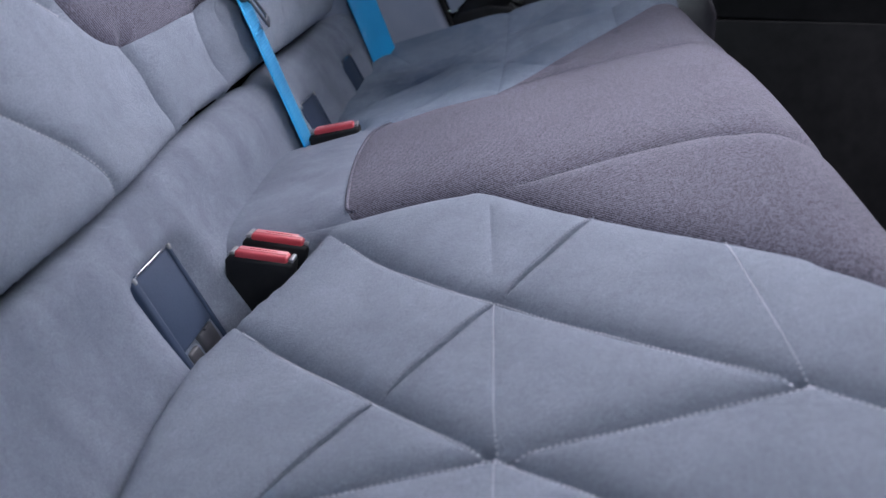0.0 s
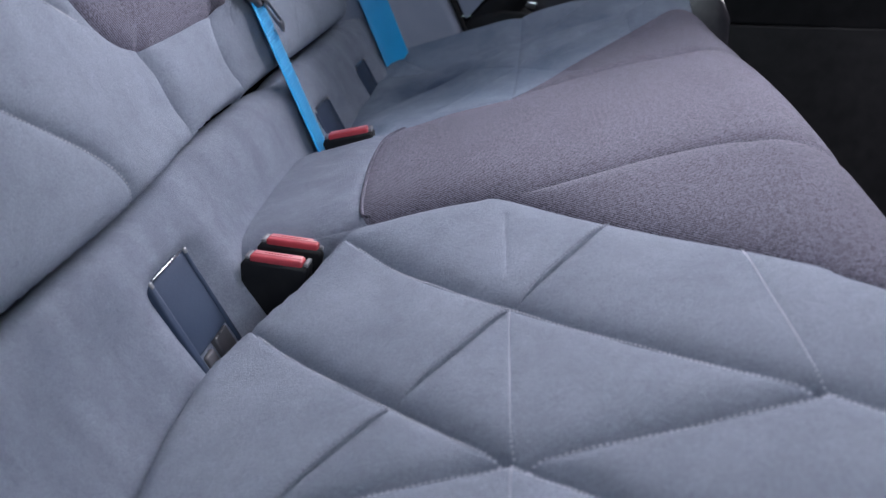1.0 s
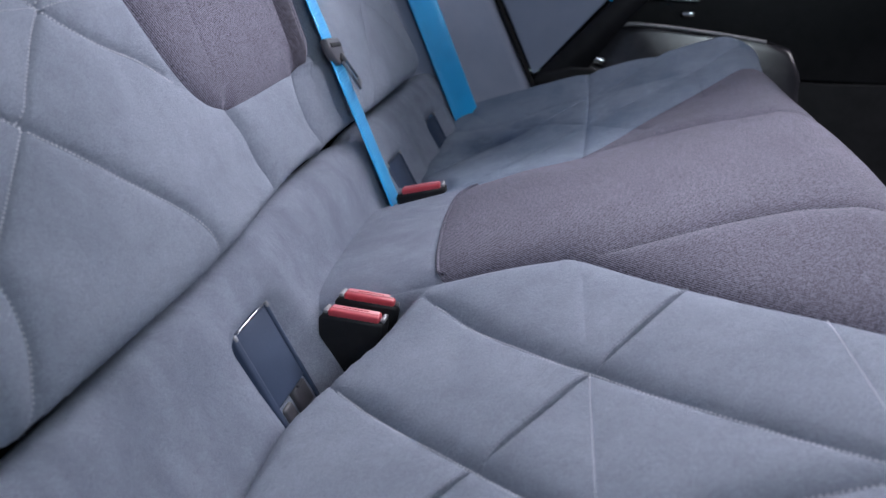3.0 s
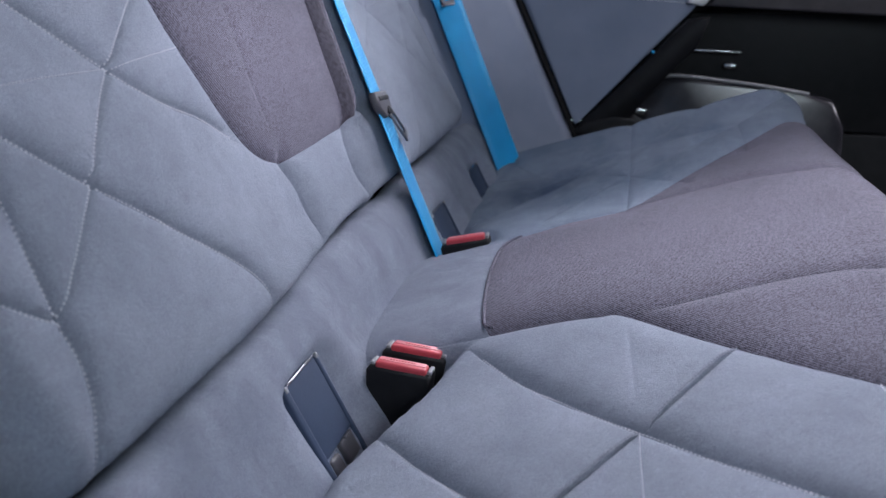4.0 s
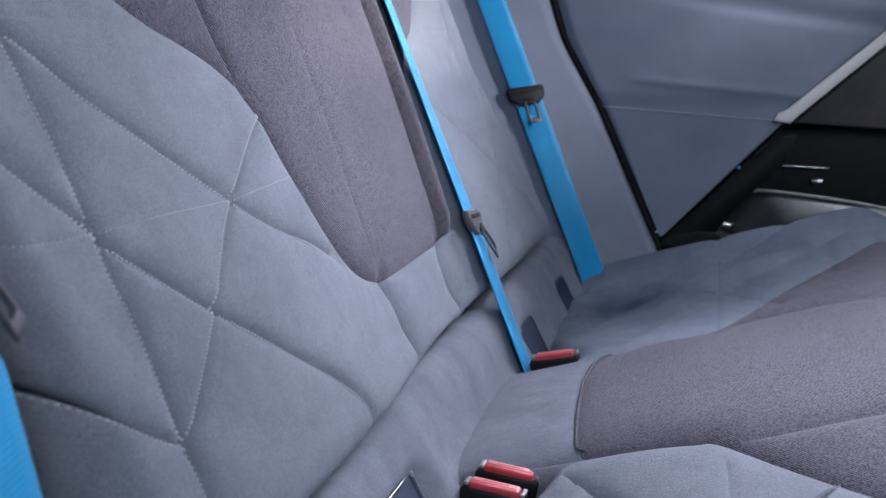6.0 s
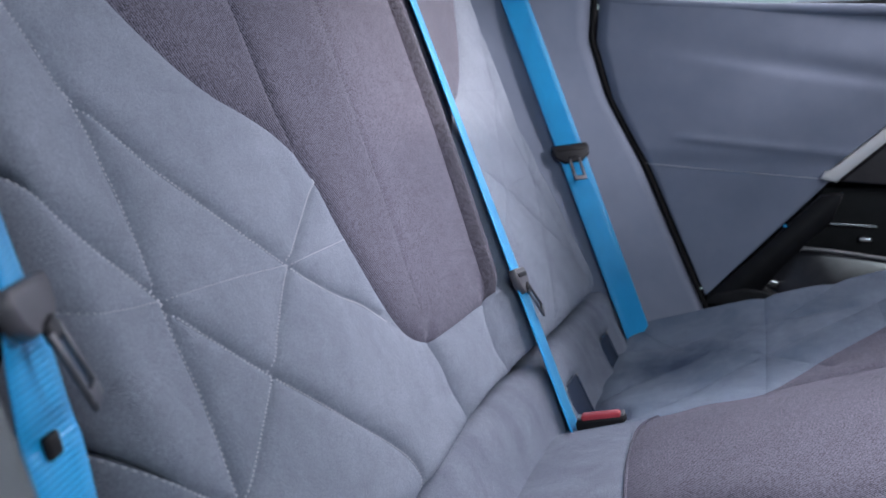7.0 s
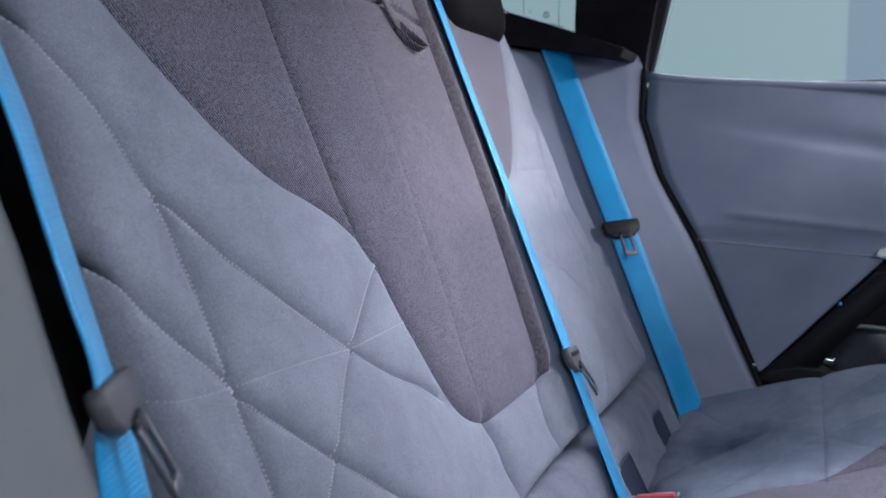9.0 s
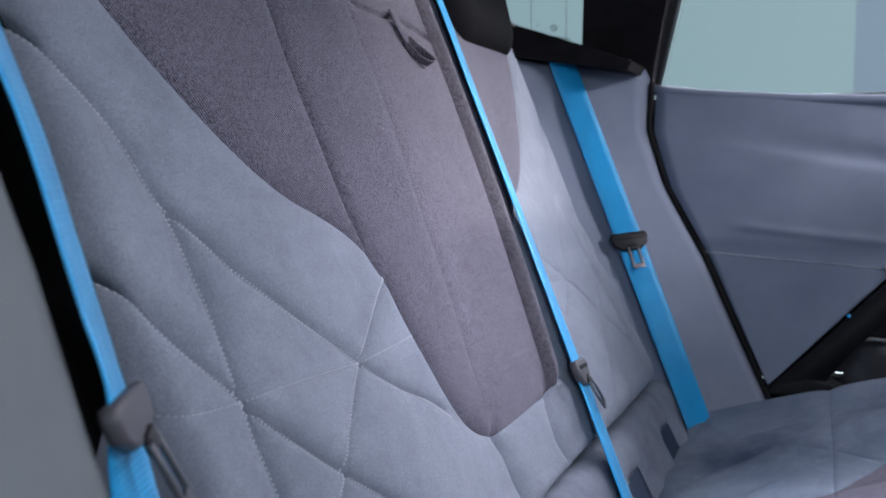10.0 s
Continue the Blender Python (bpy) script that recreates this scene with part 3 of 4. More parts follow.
def bench_panel(middles):
    if inside(near_suede, middles).mean() > 0.5:
        return "quilted_panel", SUEDE, "grey-blue suede panel", bench
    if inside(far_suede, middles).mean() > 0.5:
        return "quilted_panel", SHADE_BRUSHED, "grey-blue suede panel with brushed dark marks", bench
    if middles[:, 0].mean() < -0.165:
        return "rear_band", ROLL_SHADED, "grey-blue suede band", bench
    return "fabric_panel", FABRIC, "mauve-grey twill panel", bench


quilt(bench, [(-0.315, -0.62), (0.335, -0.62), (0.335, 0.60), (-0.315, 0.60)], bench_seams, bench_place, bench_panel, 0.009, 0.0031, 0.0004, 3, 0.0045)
rim = smooth_line([(-0.140, -0.124), (-0.150, -0.110), (-0.159, -0.015), (-0.159, 0.070), (-0.151, 0.103), (-0.140, 0.118)], 0.004)
bm = bmesh.new()
tube(bm, bench_place(rim[:, 0], rim[:, 1], np.full(len(rim), 0.0024)), 0.0017, 6)
part("piping", bm, FABRIC, bench, "fabric piping")
bm = bmesh.new()
block(bm, (0.42, 1.24, 0.24), Matrix.Translation((-0.02, 0, 0.14)), 0.03, 3)
part("base", bm, BLACK, bench, "black seat base")

# ---- rear bench: backrests and folding middle ----
near_back = thing("backrest", (-0.45, -0.40, 0.37), "quilted grey-blue suede backrest beside the open door", "backrest", "rear backrests")
far_back = thing("backrest", (-0.45, 0.40, 0.37), "quilted grey-blue suede backrest beside the closed door", "backrest", "rear backrests")
middle_back = thing("folding_middle_backrest", (-0.45, 0.0, 0.38), "mauve-grey fabric middle backrest with pull strap and suede foot", "backrest")
N1, N2, N3, N4, N5 = (-0.286, 0.580), (-0.364, 0.522), (-0.446, 0.468), (-0.431, 0.584), (-0.431, 0.705)
N_TIP = (-0.085, 0.472)
foot_edge = [(-0.084, 0.37), (-0.078, 0.400), (-0.073, 0.430), (-0.075, 0.452), (-0.081, 0.464), N_TIP]
middle_edge = [N_TIP, (-0.112, 0.482), (-0.137, 0.500), (-0.154, 0.525), (-0.168, 0.562), (-0.179, 0.600), (-0.184, 0.628), (-0.196, 0.655)]
seam_a = [(-0.196, 0.655), (-0.205, 0.690), (-0.208, 0.74), (-0.212, 0.822), (-0.210, 0.867), (-0.208, 0.98)]
wing_edge = [(-0.196, 0.655), (-0.219, 0.674), (-0.250, 0.691), (-0.281, 0.705), (-0.308, 0.723), (-0.331, 0.742), (-0.352, 0.762), (-0.371, 0.783), (-0.389, 0.803), (-0.410, 0.830), (-0.446, 0.88), (-0.49, 0.98)]
BACK_DEEP, BACK_SOFT = dict(depth=0.0170, reach=0.0055, thread=BACK_THREAD), dict(depth=0.0090, reach=0.005, thread=BACK_THREAD)
back_seams = [
    Seam(foot_edge, 0.013, 0.010, 0, False), Seam(middle_edge, 0.009, 0.007, 0, False),
    Seam(seam_a, 0.0070, 0.0038, 0, False), Seam(wing_edge, 0.007, 0.007, 0, False),
    Seam([(-0.53, 0.845), (-0.476, 0.787), (-0.453, 0.758), (-0.442, 0.733), N5, (-0.405, 0.682), (-0.383, 0.660), (-0.359, 0.640), (-0.325, 0.612), N1, (-0.260, 0.562), (-0.234, 0.547), (-0.201, 0.532), (-0.166, 0.511)], lap=-1, **BACK_DEEP),
    Seam([N5, (-0.426, 0.684), (-0.424, 0.652), (-0.426, 0.617), N4, (-0.434, 0.561), (-0.435, 0.536), (-0.439, 0.506), N3, (-0.448, 0.447), (-0.456, 0.428), (-0.467, 0.412), (-0.482, 0.37)], lap=-1, **BACK_DEEP),
    Seam([(-0.55, 0.70), (-0.493, 0.660), (-0.472, 0.634), (-0.456, 0.614), (-0.441, 0.597), N4, (-0.424, 0.574), (-0.392, 0.546), N2, (-0.333, 0.498), (-0.298, 0.470), (-0.266, 0.444), (-0.246, 0.424), (-0.237, 0.405), (-0.234, 0.37)], lap=-1, **BACK_DEEP),
    Seam([(-0.186, 0.634), (-0.214, 0.621), N1], lap=-1, **BACK_SOFT),
    Seam([N1, (-0.312, 0.563), (-0.339, 0.542), N2, N3], lap=-1, **BACK_SOFT),
    Seam([(-0.180, 0.583), (-0.248, 0.581), N1, (-0.365, 0.583), N4, (-0.478, 0.587), (-0.58, 0.60)], lap=0, depth=0.0026, reach=0.006, thread=BACK_THREAD),
    Seam([N5, (-0.36, 0.705), (-0.283, 0.704)], lap=0, depth=0.0022, reach=0.006, stitched=False),
    Seam([(-0.56, 0.545), (-0.516, 0.522), (-0.487, 0.499), (-0.476, 0.490), (-0.460, 0.477), N3], lap=-1, depth=0.009, reach=0.006, thread=BACK_THREAD),
]
far_seams = [s.mirrored(0, far_back) for s in back_seams]
for s in far_seams[4:]:
    s.depth, s.lap, s.stitched = min(s.depth, 0.0034), 0, False
for s in back_seams:
    s.owner = near_back
cross_seams = [
    Seam([N_TIP, (-0.02, 0.472), (0.05, 0.473), (0.085, 0.472)], 0.006, 0.007, 0, False),
    Seam([(-0.069, 0.98), (-0.071, 0.882), (-0.067, 0.80), (-0.071, 0.73), (-0.076, 0.665), (-0.080, 0.601), (-0.087, 0.549), (-0.090, 0.506), N_TIP], 0.0014, 0.004, 0, True, DARK_THREAD, middle_back),
    Seam([(-0.069, 0.914), (-0.050, 0.899), (-0.020, 0.8955), (0.025, 0.8945), (0.061, 0.894), (0.085, 0.891), (0.117, 0.884)], 0.009, 0.005, 1, False),
    Seam([(y, z) for y, z in zip(STRIP_Y[::-1], STRIP_Z[::-1])] + [(0.085, 0.460)], 0.002, 0.003, 0, False),
]
cross_seams.append(Seam([(y + 0.023, z) for y, z in cross_seams[3].points], 0.002, 0.003, 0, False))
cross_seams.append(Seam([(y + 0.034, z) for y, z in cross_seams[3].points], 0.004, 0.004, 0, False))
strip_edge = cross_seams[3].points
rim_edge = cross_seams[4].points
near_poly = foot_edge[:-1] + middle_edge[:-1] + seam_a + [(-0.9, 0.98), (-0.9, 0.36)]
far_poly = [(-y, z) for y, z in near_poly]
wing_poly = wing_edge + [(-0.217, 0.98)] + seam_a[::-1]
far_wing_poly = [(-y, z) for y, z in wing_poly]
rim_poly = rim_edge + [(y, z) for y, z in cross_seams[5].points[::-1]]
gap_poly = cross_seams[5].points + [(0.085, 0.472)] + [(-y, z) for y, z in middle_edge[1:] + seam_a[1:]]
strip_poly = strip_edge + rim_edge[::-1]


def back_panel(middles):
    for poly, wing, owner_thing in ((near_poly, wing_poly, near_back), (far_poly, far_wing_poly, far_back)):
        if inside(poly, middles).mean() > 0.5:
            if inside(wing, middles).mean() > 0.5:
                return "fabric_wing", FABRIC, "mauve-grey twill wing", owner_thing
            return "quilted_panel", SUEDE, "", owner_thing
    if middles[:, 1].mean() < 0.47 and middles[:, 1].max() < 0.49:
        return "foot_panel", SUEDE, "grey-blue suede foot", middle_back
    if inside(strip_poly, middles).mean() > 0.5:
        return "woven_edging", MESH, "dark woven edging", middle_back
    if inside(rim_poly, middles).mean() > 0.5:
        return "fabric_rim", FABRIC, "", middle_back
    if inside(gap_poly, middles).mean() > 0.5:
        return "side_cover", FABRIC, "", middle_back
    return "fabric_panel", FABRIC, "mauve-grey twill panel", middle_back


quilt(near_back, [(-0.552, 0.3845), (-0.42, 0.3845), (-0.28, 0.385), (0.02, 0.397), (0.555, 0.397), (0.555, 0.97), (-0.497, 0.97), (-0.497, 0.68), (-0.505, 0.60), (-0.540, 0.48)], back_seams + far_seams + cross_seams, back_place, back_panel, 0.009, 0.0031, 0.0004, 5)
for owner_thing, y0, y1 in ((near_back, -0.56, -0.23), (middle_back, -0.20, 0.20), (far_back, 0.23, 0.56)):
    bm = bmesh.new()
    block(bm, (0.08, y1 - y0, 0.62), Matrix.Translation((-0.60, (y0 + y1) / 2, 0.675)) @ pose(0, 0, 0, 0, -25, 0), 0.02, 3)
    part("back_shell", bm, BLACK, owner_thing, "black backrest shell")

# ---- low roll behind the cushion ----
roll = thing("seat_back_roll", (-0.29, 0, 0.2), "smooth grey-blue suede roll between cushion and backrest", "seat part")


def roll_shape(u, v, off):
    """The roll, with hollows about the anchor covers."""
    p = roll_place(u, v, off)
    for y in FLAPS:
        dent = np.exp(-((u - y) / 0.046) ** 4) * ramp(0.352 - v, 0, 0.022)
        ridge = np.exp(-((np.abs(u - y) - 0.064) / 0.022) ** 2) * ramp(0.375 - v, 0, 0.05)
        p[:, 0] += -0.015 * dent + 0.008 * ridge
    return p


# Black sheet put behind the roll to stand for shade in the gap.
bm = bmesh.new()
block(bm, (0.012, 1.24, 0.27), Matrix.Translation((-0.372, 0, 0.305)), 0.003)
part("gap_dark_sheet", bm, CARPET, roll, "black sheet added to keep the gap dark")
FLAPS = (-0.234, 0.234, 0.455)
quilt(roll, [(-0.60, 0.205), (0.60, 0.205), (0.60, 0.412), (-0.60, 0.412)], [Seam([(y, 0.20), (y * 0.98, 0.30), (y * 1.03, 0.42)], 0.0006, 0.004, 0, False) for y in (-0.118, 0.122)], roll_shape, lambda m: ("roll_cover", ROLL_SHADED, "", roll), 0.009, 0.006, 0.0007, 9)


def anchor_cover(y, label):
    """A U-shaped frame with a sunk flap; below the flap the metal anchor and its guide show."""
    ob = thing("anchor_cover", (-0.30, y, 0.30), label, "anchor cover", "child seat anchor covers")
    tilt = Matrix.Translation((-0.274, y, 0.303)) @ pose(0, 0, 0, 0, -27, 0)
    bm = bmesh.new()
    block(bm, (0.010, 0.0575, 0.066), tilt @ Matrix.Translation((0.0005, 0.0012, 0.0055)), 0.0012)
    part("flap", bm, FLAP, ob)
    for side, wide in ((-0.031, 0.0075), (0.0325, 0.0045)):
        bm = bmesh.new()
        block(bm, (0.013, wide, 0.094), tilt @ Matrix.Translation((0.0005, side, -0.0065)), 0.0018)
        part("side_rail", bm, FLAP, ob)
    bm = bmesh.new()
    block(bm, (0.010, 0.060, 0.0030), tilt @ Matrix.Translation((0.0005, 0.001, 0.0398)), 0.0010)
    part("top_rail", bm, FLAP, ob)
    bm = bmesh.new()
    block(bm, (0.0022, 0.054, 0.0020), tilt @ Matrix.Translation((0.0060, 0.001, 0.0402)), 0.0007)
    part("lip", bm, CHROME, ob, "bright upper lip")
    for side in (-0.031, 0.0325):
        bm = bmesh.new()
        block(bm, (0.0030, 0.0040, 0.0050), tilt @ Matrix.Translation((0.0066, side, 0.0385)), 0.0012)
        part("corner_cap", bm, CAP, ob, "pale corner")
    bm = bmesh.new()
    block(bm, (0.006, 0.062, 0.060), tilt @ Matrix.Translation((-0.007, 0.001, -0.030)), 0.001)
    part("backing", bm, TONGUE, ob)
    bm = bmesh.new()
    block(bm, (0.012, 0.024, 0.020), tilt @ Matrix.Translation((0.000, 0.014, -0.038)), 0.002)
    part("guide", bm, SLIDER, ob, "dark grey anchor guide")
    bm = bmesh.new()
    block(bm, (0.007, 0.017, 0.022), tilt @ Matrix.Translation((0.001, -0.012, -0.043)), 0.003, 3)
    part("anchor", bm, SLIDER, ob, "dull grey anchor")
    bm = bmesh.new()
    block(bm, (0.003, 0.012, 0.0022), tilt @ Matrix.Translation((0.0065, 0.016, -0.0285)), 0.0006)
    part("guide_edge", bm, SLIDER, ob)
    return ob


for y in FLAPS:
    anchor_cover(y, "slate plastic child seat anchor cover sunk in the suede roll")


# ---- buckles ----
def buckle(at, turn, lean, tip, label):
    ob = thing("seat_belt_buckle", (0, 0, 0), label, "belt buckle", "rear seat belt buckles")
    ob.matrix_basis = Matrix.Translation(at)
    m = Matrix.Translation(at) @ pose(0, 0, 0, lean, tip, turn)
    bm = bmesh.new()
    prism(bm, [(-0.027, -0.075), (0.022, -0.075), (0.028, -0.004), (0.026, 0), (-0.026, 0), (-0.029, -0.004)], 0.020, m, 0.003)
    body = part("body", bm, BLACK, ob)
    bm = bmesh.new()
    block(bm, (0.0445, 0.0120, 0.008), m @ Matrix.Translation((0.001, -0.002, 0.0005)), 0.0022, 3)
    button = part("button", bm, RED, ob, "red release button")
    bm = bmesh.new()
    block(bm, (0.0405, 0.0062, 0.0010), m @ Matrix.Translation((0.001, 0.0005, 0.0044)), 0.0003)
    part("label_plate", bm, PINK, button, "paler upper half")
    bm = bmesh.new()
    for k in range(9):
        block(bm, (0.0017, 0.0016, 0.0004), m @ Matrix.Translation((-0.0095 + 0.0026 * k, 0.0005, 0.0050)), 0)
    part("print", bm, RED, button)
    for x in (-0.0245, 0.0255):
        bm = bmesh.new()
        block(bm, (0.0040, 0.0125, 0.0036), m @ Matrix.Translation((x, 0.001, 0.0006)), 0.0013, 3)
        part("corner", bm, CAP, ob, "grey corner")
    bm = bmesh.new()
    block(bm, (0.034, 0.0035, 0.002), m @ Matrix.Translation((0, 0.0068, 0.0)), 0.0006)
    part("slot", bm, GLOSS_BLACK, ob)
    return ob


buckle((-0.224, -0.163, 0.318), -3, 0, 4, "black buckle with red button beside its twin")
buckle((-0.217, -0.139, 0.323), -3, 0, 4, "black buckle with red button beside its twin")
buckle((-0.229, 0.128, 0.338), 3, 4, -12, "black buckle with red button at a blue belt's end")


# ---- seat belts ----
def tongue(parent, m, hang=0, grip=None, slotted=True, tall=1.0):
    """A plastic slider on the webbing and its metal tongue, hanging that many degrees off."""
    bm = bmesh.new()
    prism(bm, [(-0.033, 0.006), (-0.030, 0.013), (0.030, 0.013), (0.033, 0.006), (0.030, -0.008), (0.016, -0.018), (-0.016, -0.018), (-0.030, -0.008)], 0.0095, m @ Matrix.Diagonal((1, 1, tall, 1)), 0.003)
    body = part("tongue_grip", bm, grip or TONGUE, parent, "dark grey plastic slider")
    bm = bmesh.new()
    loop = m @ Matrix.Translation((0, -0.004, -0.012)) @ pose(0, 0, 0, -6, hang, 0)
    for x in (-0.0085, 0.0085):
        block(bm, (0.005, 0.0028, 0.034), loop @ Matrix.Translation((x, -0.002, -0.018)), 0.001)
    block(bm, (0.022, 0.0028, 0.008), loop @ Matrix.Translation((0, -0.002, -0.036)), 0.001)
    part("tongue_plate", bm, STEEL, body, "steel tongue loop")
    bm = bmesh.new()
    block(bm, (0.016, 0.0045, 0.010), loop @ Matrix.Translation((0, -0.001, -0.002)), 0.0015)
    part("tongue_neck", bm, TONGUE, body)
    if not slotted:
        return
    bm = bmesh.new()
    block(bm, (0.05, 0.002, 0.005), m @ Matrix.Translation((0, -0.0050, 0.004)), 0.0005)
    part("slot", bm, BLACK, body)


def frame_of(at, across, up, out):
    """A pose whose x runs across, z up and y away from out."""
    x, z = Vector(across).normalized(), Vector(up).normalized()
    z = (z - x * z.dot(x)).normalized()
    y = z.cross(x)
    if y.dot(Vector(out)) > 0:
        x, y = -x, -y
    return Matrix.Translation(at) @ Matrix((x, y, z)).transposed().to_4x4()


middle_belt = thing("seat_belt", (-0.26, 0.12, 0.33), "blue webbing belt of the middle seat, unbuckled", "seat belt", "rear seat belts")
bm = bmesh.new()
ribbon(bm, [(-0.556, 0.208, 0.975), (-0.533, 0.2055, 0.932), (-0.4913, 0.202, 0.831), (-0.4488, 0.1976, 0.730), (-0.4065, 0.1923, 0.6295), (-0.360, 0.1765, 0.528), (-0.312, 0.156, 0.427), (-0.264, 0.136, 0.325), (-0.251, 0.131, 0.298)],
       [(-0.20, 1, 0)] * 4 + [(-0.17, 1, 0), (-0.13, 1, 0)] + [(-0.10, 1, 0)] * 3, 0.047, 0.0016)
part("webbing", bm, BELT, middle_belt, "blue webbing")
tongue(middle_belt, frame_of((-0.337, 0.168, 0.483), (-0.09, 1, -0.12), (-0.40, 0.1, 0.9), (1, 0, 0.3)), -24, SLIDER)

far_belt = thing("seat_belt", (-0.25, 0.57, 0.31), "blue webbing belt hanging beside the closed door, unbuckled", "seat belt", "rear seat belts")
bm = bmesh.new()
ribbon(bm, [(-0.5145, 0.6675, 0.928), (-0.5065, 0.6640, 0.910), (-0.4850, 0.6545, 0.860), (-0.3735, 0.6125, 0.606), (-0.244, 0.561, 0.312), (-0.238, 0.558, 0.298)],
       [(0.82, 0.57, 0.1)] * 4 + [(0.72, 0.69, 0.1)] * 2, 0.047, 0.0016)
part("webbing", bm, BELT, far_belt, "blue webbing")
tongue(far_belt, frame_of((-0.3735, 0.6105, 0.606), (0.78, 0.62, 0.1), (-0.44, 0.19, 0.9), (0.8, -0.6, 0.1)))

near_belt = thing("seat_belt", (-0.31, -0.58, 0.36), "blue webbing belt hanging beside the open door, unbuckled", "seat belt", "rear seat belts")
bm = bmesh.new()
ribbon(bm, [(-0.478, -0.588, 0.93), (-0.404, -0.585, 0.774), (-0.386, -0.585, 0.735), (-0.372, -0.585, 0.697), (-0.360, -0.585, 0.665), (-0.350, -0.583, 0.633), (-0.347, -0.580, 0.600), (-0.341, -0.578, 0.563), (-0.334, -0.577, 0.532), (-0.31, -0.57, 0.36)],
       [(-0.605, 0.796, 0)] * 6 + [(-0.42, 0.91, 0), (-0.30, 0.95, 0), (-0.27, 0.96, 0), (-0.27, 0.96, 0)], 0.047, 0.0016)
part("webbing", bm, BELT, near_belt, "blue webbing")
tongue(near_belt, frame_of((-0.344, -0.581, 0.618), (-0.52, 0.85, -0.06), (-0.36, 0, 0.93), (1, 0.6, 0.2)), -10, SLIDER, False, 0.75)
bm = bmesh.new()
block(bm, (0.011, 0.004, 0.011), frame_of((-0.337, -0.582, 0.557), (-0.30, 0.95, 0), (-0.2, 0, 1), (1, 0.3, 0)) @ Matrix.Translation((0, -0.0015, 0)), 0.003, 3)
part("stop_button", bm, BLACK, near_belt, "dark stop button")


# ---- side trims beside the backrests ----
def seal_line(z):
    return np.interp(z, (0.30, 0.362, 0.577, 0.692, 0.79, 0.87, 0.93), (-0.135, -0.163, -0.268, -0.336, -0.371, -0.371, -0.360)), np.interp(z, (0.30, 0.362, 0.577, 0.79, 0.87, 0.93), (0.66, 0.665, 0.705, 0.738, 0.750, 0.755))


def side_trim(sign, label):
    ob = thing("side_trim", (-0.35, sign * 0.6, 0.29), label, "trim panel", "side trims")
    rows = []
    for z in np.linspace(0.29, 0.915, 36):
        xs, ys = seal_line(z)
        x0, y0 = back_x(0.47, z) - 0.045, 0.512
        row = []
        for s in np.linspace(0, 1, 18):
            x = x0 + (xs - x0) * s ** (2.0 + 0.6 * ramp(z, 0.60, 0.84))
            y = y0 + (ys - 0.006 - y0) * (s ** 0.9)
            if z > 0.88:
                x -= 0.05 * ((z - 0.88) / 0.035) ** 2 * (1 - 0.3 * s)
            row.append((x, sign * y, z))
        rows.append(row)
    bm = bmesh.new()
    patch(bm, rows, (-0.012, 0, -0.004))
    part("panel", bm, LEATHER, ob, "slate leather panel")
    bm = bmesh.new()
    tube(bm, [(seal_line(z)[0] + 0.004, sign * (seal_line(z)[1] - 0.004), z) for z in np.linspace(0.34, 0.875, 14)], 0.0044)
    part("door_seal", bm, RUBBER, ob, "black rubber door seal")
    return ob


side_trim(1, "smooth slate leather side trim behind a blue belt")

def jamb_trim():
    """The body trim beside the open door, with the dark gap beside the backrest."""
    ob = thing("door_jamb_trim", (-0.30, -0.70, 0.25), "grey-green trim of the open door's jamb", "trim panel", "side trims")
    rows = []
    for z in np.linspace(0.25, 1.05, 30):
        x = float(np.interp(z, (0.25, 0.45, 0.589, 0.642, 0.692, 0.72, 1.05), (-0.16, -0.222, -0.270, -0.292, -0.310, -0.323, -0.46)))
        rows.append([(x - 0.05, -0.652, z), (x - 0.015, -0.653, z), (x - 0.003, -0.657, z), (x, -0.665, z), (x + 0.002, -0.69, z), (x + 0.01, -0.75, z), (x + 0.03, -0.82, z)])
    bm = bmesh.new()
    patch(bm, rows, (-0.10, -0.01, 0))
    part("panel", bm, JAMB, ob)
    # Black sheet added so the gap beside the backrest reads as shade.
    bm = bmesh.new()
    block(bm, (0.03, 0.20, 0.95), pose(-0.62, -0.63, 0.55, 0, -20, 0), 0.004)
    part("gap_dark_sheet", bm, CARPET, ob, "black sheet added to keep the gap dark")
    return ob


jamb_trim()

# ---- far door ----
door = thing("rear_door", (0.2, 0.74, 0.0), "closed rear door with slate leather card and black trim", "car door")


def door_y(x, z):
    """Inner face of the door card: a swell above the stitch line, a low ridge on it, a hollow below the ledge."""
    flat = 0.665 + 0.17 * np.clip(z - 0.37, 0, 0.5) + 0.02 * ramp(x, -0.2, 0.3)
    swell = 0.005 * ramp(z, 0.58, 0.61) * (1 - ramp(z, 0.66, 0.84))
    ridge = 0.004 * np.exp(-((z - 0.6275 + 0.10 * (x + 0.2)) / 0.006) ** 2) * ramp(x, -0.23, -0.18)
    over = z - (0.786 - 0.14 * (x + 0.241))
    hollow = 0.012 * ramp(x, -0.28, 0.02) * np.exp(-(over / np.where(over > 0, 0.030, 0.010)) ** 2)
    return flat - swell - ridge + hollow


# leather card: left edge follows the seal, lower right edge the diagonal
rows = []
for i in range(111):
    z = 0.372 + (0.862 - 0.372) * i / 110
    x0 = float(seal_line(z)[0]) + 0.012
    x1 = min(-0.160 + (z - 0.365) / 1.06, 0.9)
    rows.append([(x0 + (x1 - x0) * s, float(door_y(x0 + (x1 - x0) * s, z)), z - 0.080 * max(0, (x0 + (x1 - x0) * s + 0.37)) ** 0.9 * ramp(z, 0.60, 0.86)) for s in np.linspace(0, 1, 30)])
bm = bmesh.new()
